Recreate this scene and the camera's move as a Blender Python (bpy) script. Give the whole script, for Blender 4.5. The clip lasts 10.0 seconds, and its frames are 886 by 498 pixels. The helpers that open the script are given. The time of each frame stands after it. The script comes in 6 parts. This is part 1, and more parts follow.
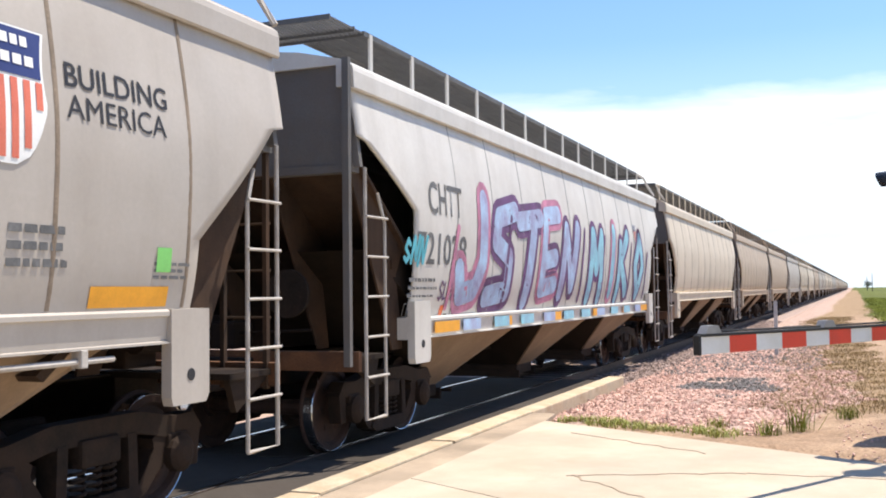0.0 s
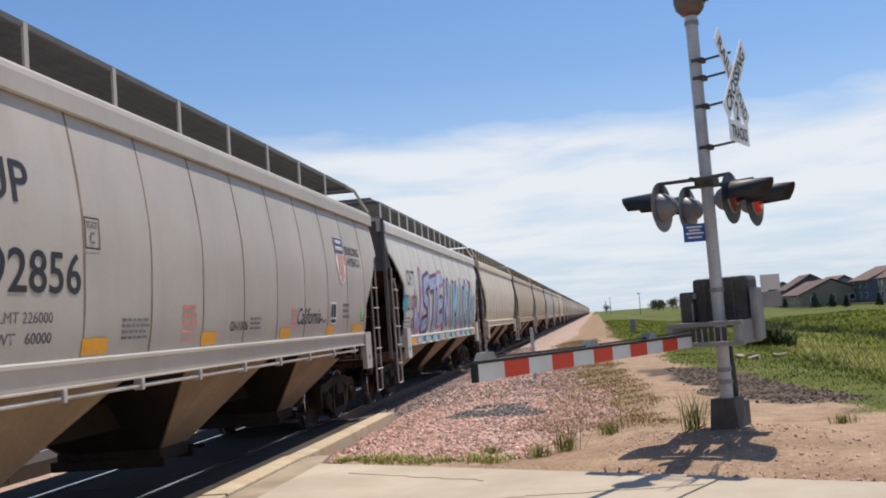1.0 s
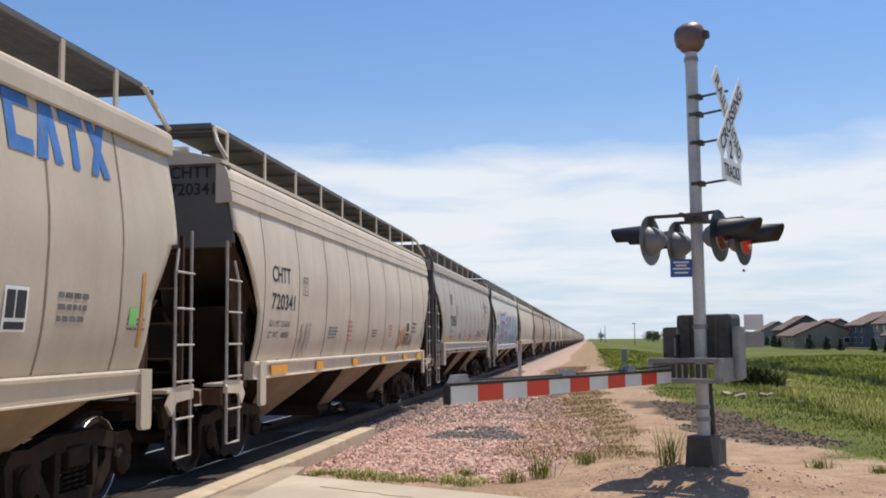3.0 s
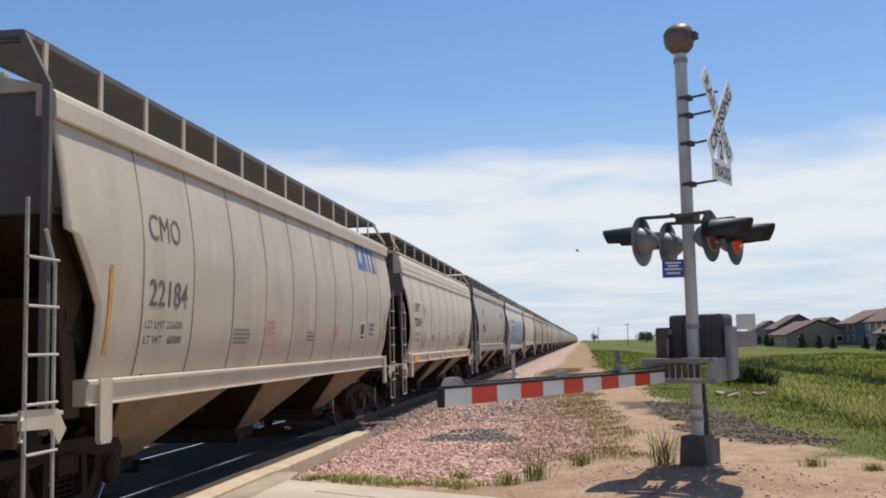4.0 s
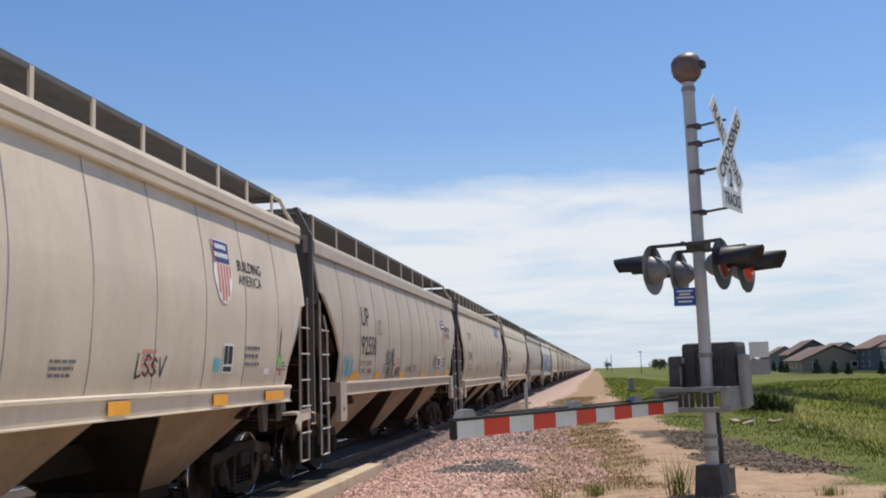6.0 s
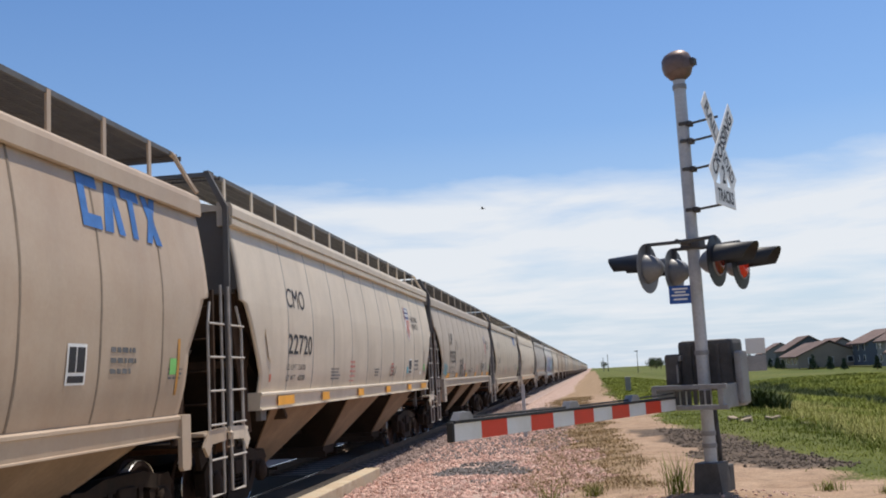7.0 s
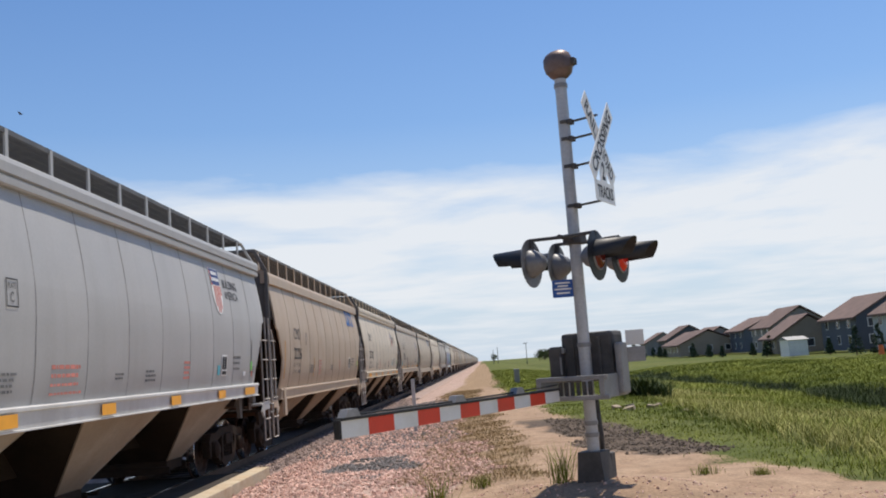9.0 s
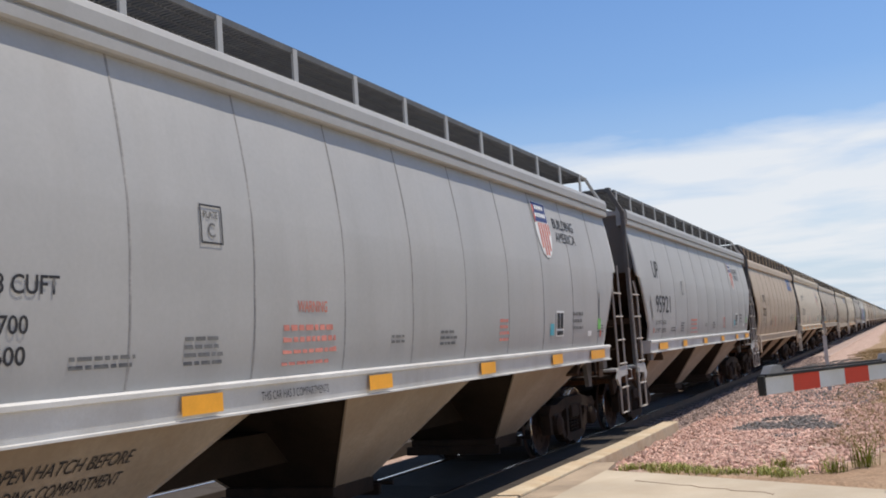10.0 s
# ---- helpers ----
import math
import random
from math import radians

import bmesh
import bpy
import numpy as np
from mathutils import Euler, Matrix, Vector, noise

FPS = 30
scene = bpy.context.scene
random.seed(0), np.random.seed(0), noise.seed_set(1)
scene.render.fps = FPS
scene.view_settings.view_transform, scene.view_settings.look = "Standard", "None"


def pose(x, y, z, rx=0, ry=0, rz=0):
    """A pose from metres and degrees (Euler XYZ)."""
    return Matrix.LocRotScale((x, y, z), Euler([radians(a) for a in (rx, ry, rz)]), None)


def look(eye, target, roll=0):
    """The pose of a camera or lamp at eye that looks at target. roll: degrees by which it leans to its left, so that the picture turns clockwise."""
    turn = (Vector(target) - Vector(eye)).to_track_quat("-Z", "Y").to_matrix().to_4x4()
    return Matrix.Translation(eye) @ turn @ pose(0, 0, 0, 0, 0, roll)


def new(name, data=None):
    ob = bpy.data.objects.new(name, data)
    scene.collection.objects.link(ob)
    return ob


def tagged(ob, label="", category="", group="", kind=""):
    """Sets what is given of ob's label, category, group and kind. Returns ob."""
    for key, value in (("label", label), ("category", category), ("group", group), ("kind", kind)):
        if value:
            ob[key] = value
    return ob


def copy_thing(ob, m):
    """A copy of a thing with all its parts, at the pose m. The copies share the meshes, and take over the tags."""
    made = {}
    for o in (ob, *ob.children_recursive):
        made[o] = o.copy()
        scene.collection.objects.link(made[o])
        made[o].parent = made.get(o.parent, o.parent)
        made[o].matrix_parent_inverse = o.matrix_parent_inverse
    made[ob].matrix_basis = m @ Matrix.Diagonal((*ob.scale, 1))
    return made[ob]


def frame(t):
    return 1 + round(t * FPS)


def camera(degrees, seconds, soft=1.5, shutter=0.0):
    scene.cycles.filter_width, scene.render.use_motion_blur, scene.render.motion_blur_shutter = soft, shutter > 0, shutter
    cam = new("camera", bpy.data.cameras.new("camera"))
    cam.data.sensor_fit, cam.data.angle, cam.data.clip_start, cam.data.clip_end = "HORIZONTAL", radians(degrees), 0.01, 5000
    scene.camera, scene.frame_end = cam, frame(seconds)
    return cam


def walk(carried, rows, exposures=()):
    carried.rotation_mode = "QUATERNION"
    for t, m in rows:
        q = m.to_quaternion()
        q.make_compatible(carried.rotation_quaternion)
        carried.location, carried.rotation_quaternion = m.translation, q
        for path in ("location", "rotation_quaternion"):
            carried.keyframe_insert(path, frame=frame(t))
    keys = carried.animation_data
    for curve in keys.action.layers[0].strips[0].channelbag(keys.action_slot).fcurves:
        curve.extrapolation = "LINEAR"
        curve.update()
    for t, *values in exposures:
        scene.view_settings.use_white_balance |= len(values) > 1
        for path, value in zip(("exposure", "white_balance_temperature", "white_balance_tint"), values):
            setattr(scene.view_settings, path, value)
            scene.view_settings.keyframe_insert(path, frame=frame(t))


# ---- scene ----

cam = camera(48.0, 10.0, soft=1.9)
PATH = [
    (0, (0.219, 0.95, 1.519), (-0.544, 2.797, 1.605), -0.7),
    (0.5, (0.157, 1.154, 1.485), (-0.343, 3.087, 1.603), -2.9),
    (1, (0.05, 1.105, 1.489), (-0.241, 3.078, 1.636), -4.3),
    (1.5, (0.055, 1.104, 1.489), (-0.231, 3.077, 1.647), -4.2),
    (2, (0.147, 1.15, 1.493), (-0.147, 3.122, 1.642), -0.9),
    (2.5, (0.178, 1.133, 1.496), (-0.088, 3.11, 1.644), -1.2),
    (3, (0.188, 1.125, 1.505), (-0.1, 3.096, 1.687), -0.6),
    (4.5, (0.192, 1.106, 1.504), (-0.082, 3.078, 1.697), -1.7),
    (5, (0.204, 1.106, 1.508), (-0.093, 3.071, 1.726), -1.8),
    (5.5, (0.199, 1.088, 1.524), (-0.093, 3.052, 1.764), -1.6),
    (7, (0.198, 1.128, 1.519), (-0.083, 3.092, 1.771), -3.0),
    (7.5, (0.222, 1.109, 1.517), (-0.023, 3.078, 1.769), -3.2),
    (8, (0.209, 1.147, 1.525), (0.071, 3.129, 1.749), -2.7),
    (8.5, (0.221, 1.11, 1.525), (0.181, 3.096, 1.758), -2.1),
    (9, (0.243, 1.073, 1.529), (0.18, 3.059, 1.757), -4.3),
    (9.5, (0.208, 1.044, 1.522), (-0.142, 3.002, 1.731), -3.9),
    (10, (0.118, 0.681, 1.546), (-0.7, 2.496, 1.745), -4.1),
]
walk(cam, [(t, look(eye, target, roll)) for t, eye, target, roll in PATH],
     exposures=((0.0, 0.68), (0.3, 0.5), (0.7, 0.12), (1.0, 0.0), (1.5, -0.12), (1.9, 0.05), (2.6, 0.08), (3.2, 0.02), (4.3, -0.02), (10.0, -0.02)))

# ---- light: high sun ahead and to the right, thin cloud low over the horizon ----
SUN_TO = Vector((0.6, 0.93, 2.65)).normalized()
ELEV = math.asin(SUN_TO.z)
sun = new("sun", bpy.data.lights.new("sun", "SUN"))
sun.data.energy, sun.data.angle, sun.data.color = 5.0, radians(0.5), (1.0, 0.915, 0.80)
sun.matrix_world = look((0, 0, 60), Vector((0, 0, 60)) - SUN_TO)


def node(nt, kind, links=(), **props):
    n = nt.nodes.new(kind)
    for k, v in props.items():
        if k == "vals":
            for i, x in v.items():
                n.inputs[i].default_value = x
        elif k == "op":
            n.operation = v
        elif k == "ramp":
            while len(n.color_ramp.elements) < len(v):
                n.color_ramp.elements.new(0.5)
            for e, (p, c) in zip(n.color_ramp.elements, v):
                e.position, e.color = p, c if len(c) == 4 else (*c, 1)
        elif k == "blend":
            n.blend_type = v
        elif k == "data":
            n.data_type = v
        elif k == "attr":
            n.attribute_name = v
    for a, i in links:
        nt.links.new(a, n.inputs[i])
    return n


def build_world():
    w = bpy.data.worlds.new("sky")
    scene.world = w
    w.use_nodes = True
    nt = w.node_tree
    nt.nodes.clear()
    sky = nt.nodes.new("ShaderNodeTexSky")
    sky.sky_type, sky.sun_disc = "NISHITA", False
    sky.sun_elevation, sky.sun_rotation = ELEV, math.atan2(SUN_TO.x, SUN_TO.y)
    sky.air_density, sky.dust_density, sky.ozone_density = 1.1, 0.6, 2.2
    tc = nt.nodes.new("ShaderNodeTexCoord")
    sep = node(nt, "ShaderNodeSeparateXYZ", [(tc.outputs["Generated"], 0)])
    # cloud layer seen in perspective: direction over height
    zz = node(nt, "ShaderNodeMath", [(sep.outputs["Z"], 0)], op="MAXIMUM", vals={1: 0.0})
    za = node(nt, "ShaderNodeMath", [(zz.outputs[0], 0)], op="ADD", vals={1: 0.06})
    ux = node(nt, "ShaderNodeMath", [(sep.outputs["X"], 0), (za.outputs[0], 1)], op="DIVIDE")
    uy = node(nt, "ShaderNodeMath", [(sep.outputs["Y"], 0), (za.outputs[0], 1)], op="DIVIDE")
    comb = node(nt, "ShaderNodeCombineXYZ", [(ux.outputs[0], 0), (uy.outputs[0], 1)])
    big = node(nt, "ShaderNodeTexNoise", [(comb.outputs[0], "Vector")], vals={"Scale": 0.9, "Detail": 9.0, "Roughness": 0.56, "Distortion": 0.25})
    # how much cloud at each height over the horizon
    cover = node(nt, "ShaderNodeValToRGB", [(sep.outputs["Z"], 0)], ramp=[(0.0, (0.30,) * 3), (0.05, (0.42,) * 3), (0.11, (0.66,) * 3), (0.165, (0.55,) * 3), (0.215, (0.12,) * 3), (0.30, (0.0,) * 3)])
    addn = node(nt, "ShaderNodeMath", [(big.outputs["Fac"], 0), (cover.outputs["Color"], 1)], op="ADD")
    mask = node(nt, "ShaderNodeMapRange", [(addn.outputs[0], 0)], vals={1: 0.78, 2: 1.12, 3: 0.0, 4: 0.92})
    haze = node(nt, "ShaderNodeValToRGB", [(sep.outputs["Z"], 0)], ramp=[(0.0, (0.92,) * 3), (0.06, (0.75,) * 3), (0.14, (0.35,) * 3), (0.24, (0.06,) * 3), (0.36, (0.0,) * 3)])
    skyb = node(nt, "ShaderNodeMix", [(sky.outputs[0], 6)], data="RGBA", blend="MULTIPLY", vals={0: 1.0, 7: (SKY_GAIN[0], SKY_GAIN[1], SKY_GAIN[2], 1)})
    hz = node(nt, "ShaderNodeMix", [(haze.outputs["Color"], 0), (skyb.outputs[2], 6)], data="RGBA", vals={7: (HAZE[0], HAZE[1], HAZE[2], 1)})
    mix = node(nt, "ShaderNodeMix", [(mask.outputs[0], 0), (hz.outputs[2], 6)], data="RGBA", vals={7: (CLOUD[0], CLOUD[1], CLOUD[2], 1)})
    bg = node(nt, "ShaderNodeBackground", [(mix.outputs[2], 0)], vals={1: 0.12})
    out = node(nt, "ShaderNodeOutputWorld", [(bg.outputs[0], 0)])


SKY_GAIN = (0.64, 0.82, 1.04)
CLOUD = (6.9, 7.15, 7.5)
HAZE = (5.5, 6.25, 7.2)
build_world()

# ---- materials ----
def material(name, base, rough=0.7, metal=0.0, var=0.15, scale=4.0, fine=60.0, bump=0.15, bump_d=0.004, streak=0.0, dust=None, dust_amt=0.0, island=0.0, per_object=0.0, emit=None, emit_s=0.0, spec=0.4, second=None):
    m = bpy.data.materials.new(name)
    m.use_nodes = True
    nt = m.node_tree
    b = nt.nodes["Principled BSDF"]
    tc = nt.nodes.new("ShaderNodeTexCoord")
    n1 = node(nt, "ShaderNodeTexNoise", [(tc.outputs["Object"], "Vector")], vals={"Scale": scale, "Detail": 6.0, "Roughness": 0.6})
    n2 = node(nt, "ShaderNodeTexNoise", [(tc.outputs["Object"], "Vector")], vals={"Scale": fine, "Detail": 4.0, "Roughness": 0.65})
    lo = tuple(c * (1 - var) for c in base)
    hi = tuple(min(1.0, c * (1 + var)) for c in (second or base))
    col = node(nt, "ShaderNodeValToRGB", [(n1.outputs["Fac"], 0)], ramp=[(0.32, lo), (0.68, hi)]).outputs["Color"]
    g = node(nt, "ShaderNodeMapRange", [(n2.outputs["Fac"], 0)], vals={1: 0.3, 2: 0.7, 3: 1 - var * 0.8, 4: 1 + var * 0.5})
    col = node(nt, "ShaderNodeMix", [(col, 6), (g.outputs[0], 7)], data="RGBA", blend="MULTIPLY", vals={0: 1.0}).outputs[2]
    if streak:
        mp = node(nt, "ShaderNodeMapping", [(tc.outputs["Object"], 0)], vals={3: (1.2, 1.5, 0.16)})
        n3 = node(nt, "ShaderNodeTexNoise", [(mp.outputs[0], "Vector")], vals={"Scale": 1.6, "Detail": 5.0, "Roughness": 0.6})
        s = node(nt, "ShaderNodeMapRange", [(n3.outputs["Fac"], 0)], vals={1: 0.48, 2: 0.75, 3: 0.0, 4: streak})
        col = node(nt, "ShaderNodeMix", [(s.outputs[0], 0), (col, 6)], data="RGBA", vals={7: (0.16, 0.12, 0.085, 1)}).outputs[2]
    if dust:
        n4 = node(nt, "ShaderNodeTexNoise", [(tc.outputs["Object"], "Vector")], vals={"Scale": 1.3, "Detail": 8.0, "Roughness": 0.7})
        s = node(nt, "ShaderNodeMapRange", [(n4.outputs["Fac"], 0)], vals={1: 0.38, 2: 0.66, 3: 0.0, 4: dust_amt})
        col = node(nt, "ShaderNodeMix", [(s.outputs[0], 0), (col, 6)], data="RGBA", vals={7: (*dust, 1)}).outputs[2]
    if island or per_object:
        src = nt.nodes.new("ShaderNodeNewGeometry").outputs["Random Per Island"] if island else nt.nodes.new("ShaderNodeObjectInfo").outputs["Random"]
        a = island or per_object
        r = node(nt, "ShaderNodeMapRange", [(src, 0)], vals={3: 1 - a, 4: 1 + a})
        col = node(nt, "ShaderNodeMix", [(col, 6), (r.outputs[0], 7)], data="RGBA", blend="MULTIPLY", vals={0: 1.0}).outputs[2]
    nt.links.new(col, b.inputs["Base Color"])
    rr = node(nt, "ShaderNodeMapRange", [(n1.outputs["Fac"], 0)], vals={3: max(0.05, rough - 0.12), 4: min(1.0, rough + 0.12)})
    nt.links.new(rr.outputs[0], b.inputs["Roughness"])
    b.inputs["Metallic"].default_value = metal
    b.inputs["Specular IOR Level"].default_value = spec
    if bump:
        bp = node(nt, "ShaderNodeBump", [(n2.outputs["Fac"], "Height")], vals={"Strength": bump, "Distance": bump_d})
        nt.links.new(bp.outputs[0], b.inputs["Normal"])
    if emit:
        b.inputs["Emission Color"].default_value = (*emit, 1)
        b.inputs["Emission Strength"].default_value = emit_s
    return m


def paint(name, base, streak=0.16, dust=(0.30, 0.235, 0.17), amt=0.2):
    return material(name, base, rough=0.5, var=0.05, scale=0.9, fine=25, bump=0.05, streak=streak, dust=dust, dust_amt=amt, spec=0.35)


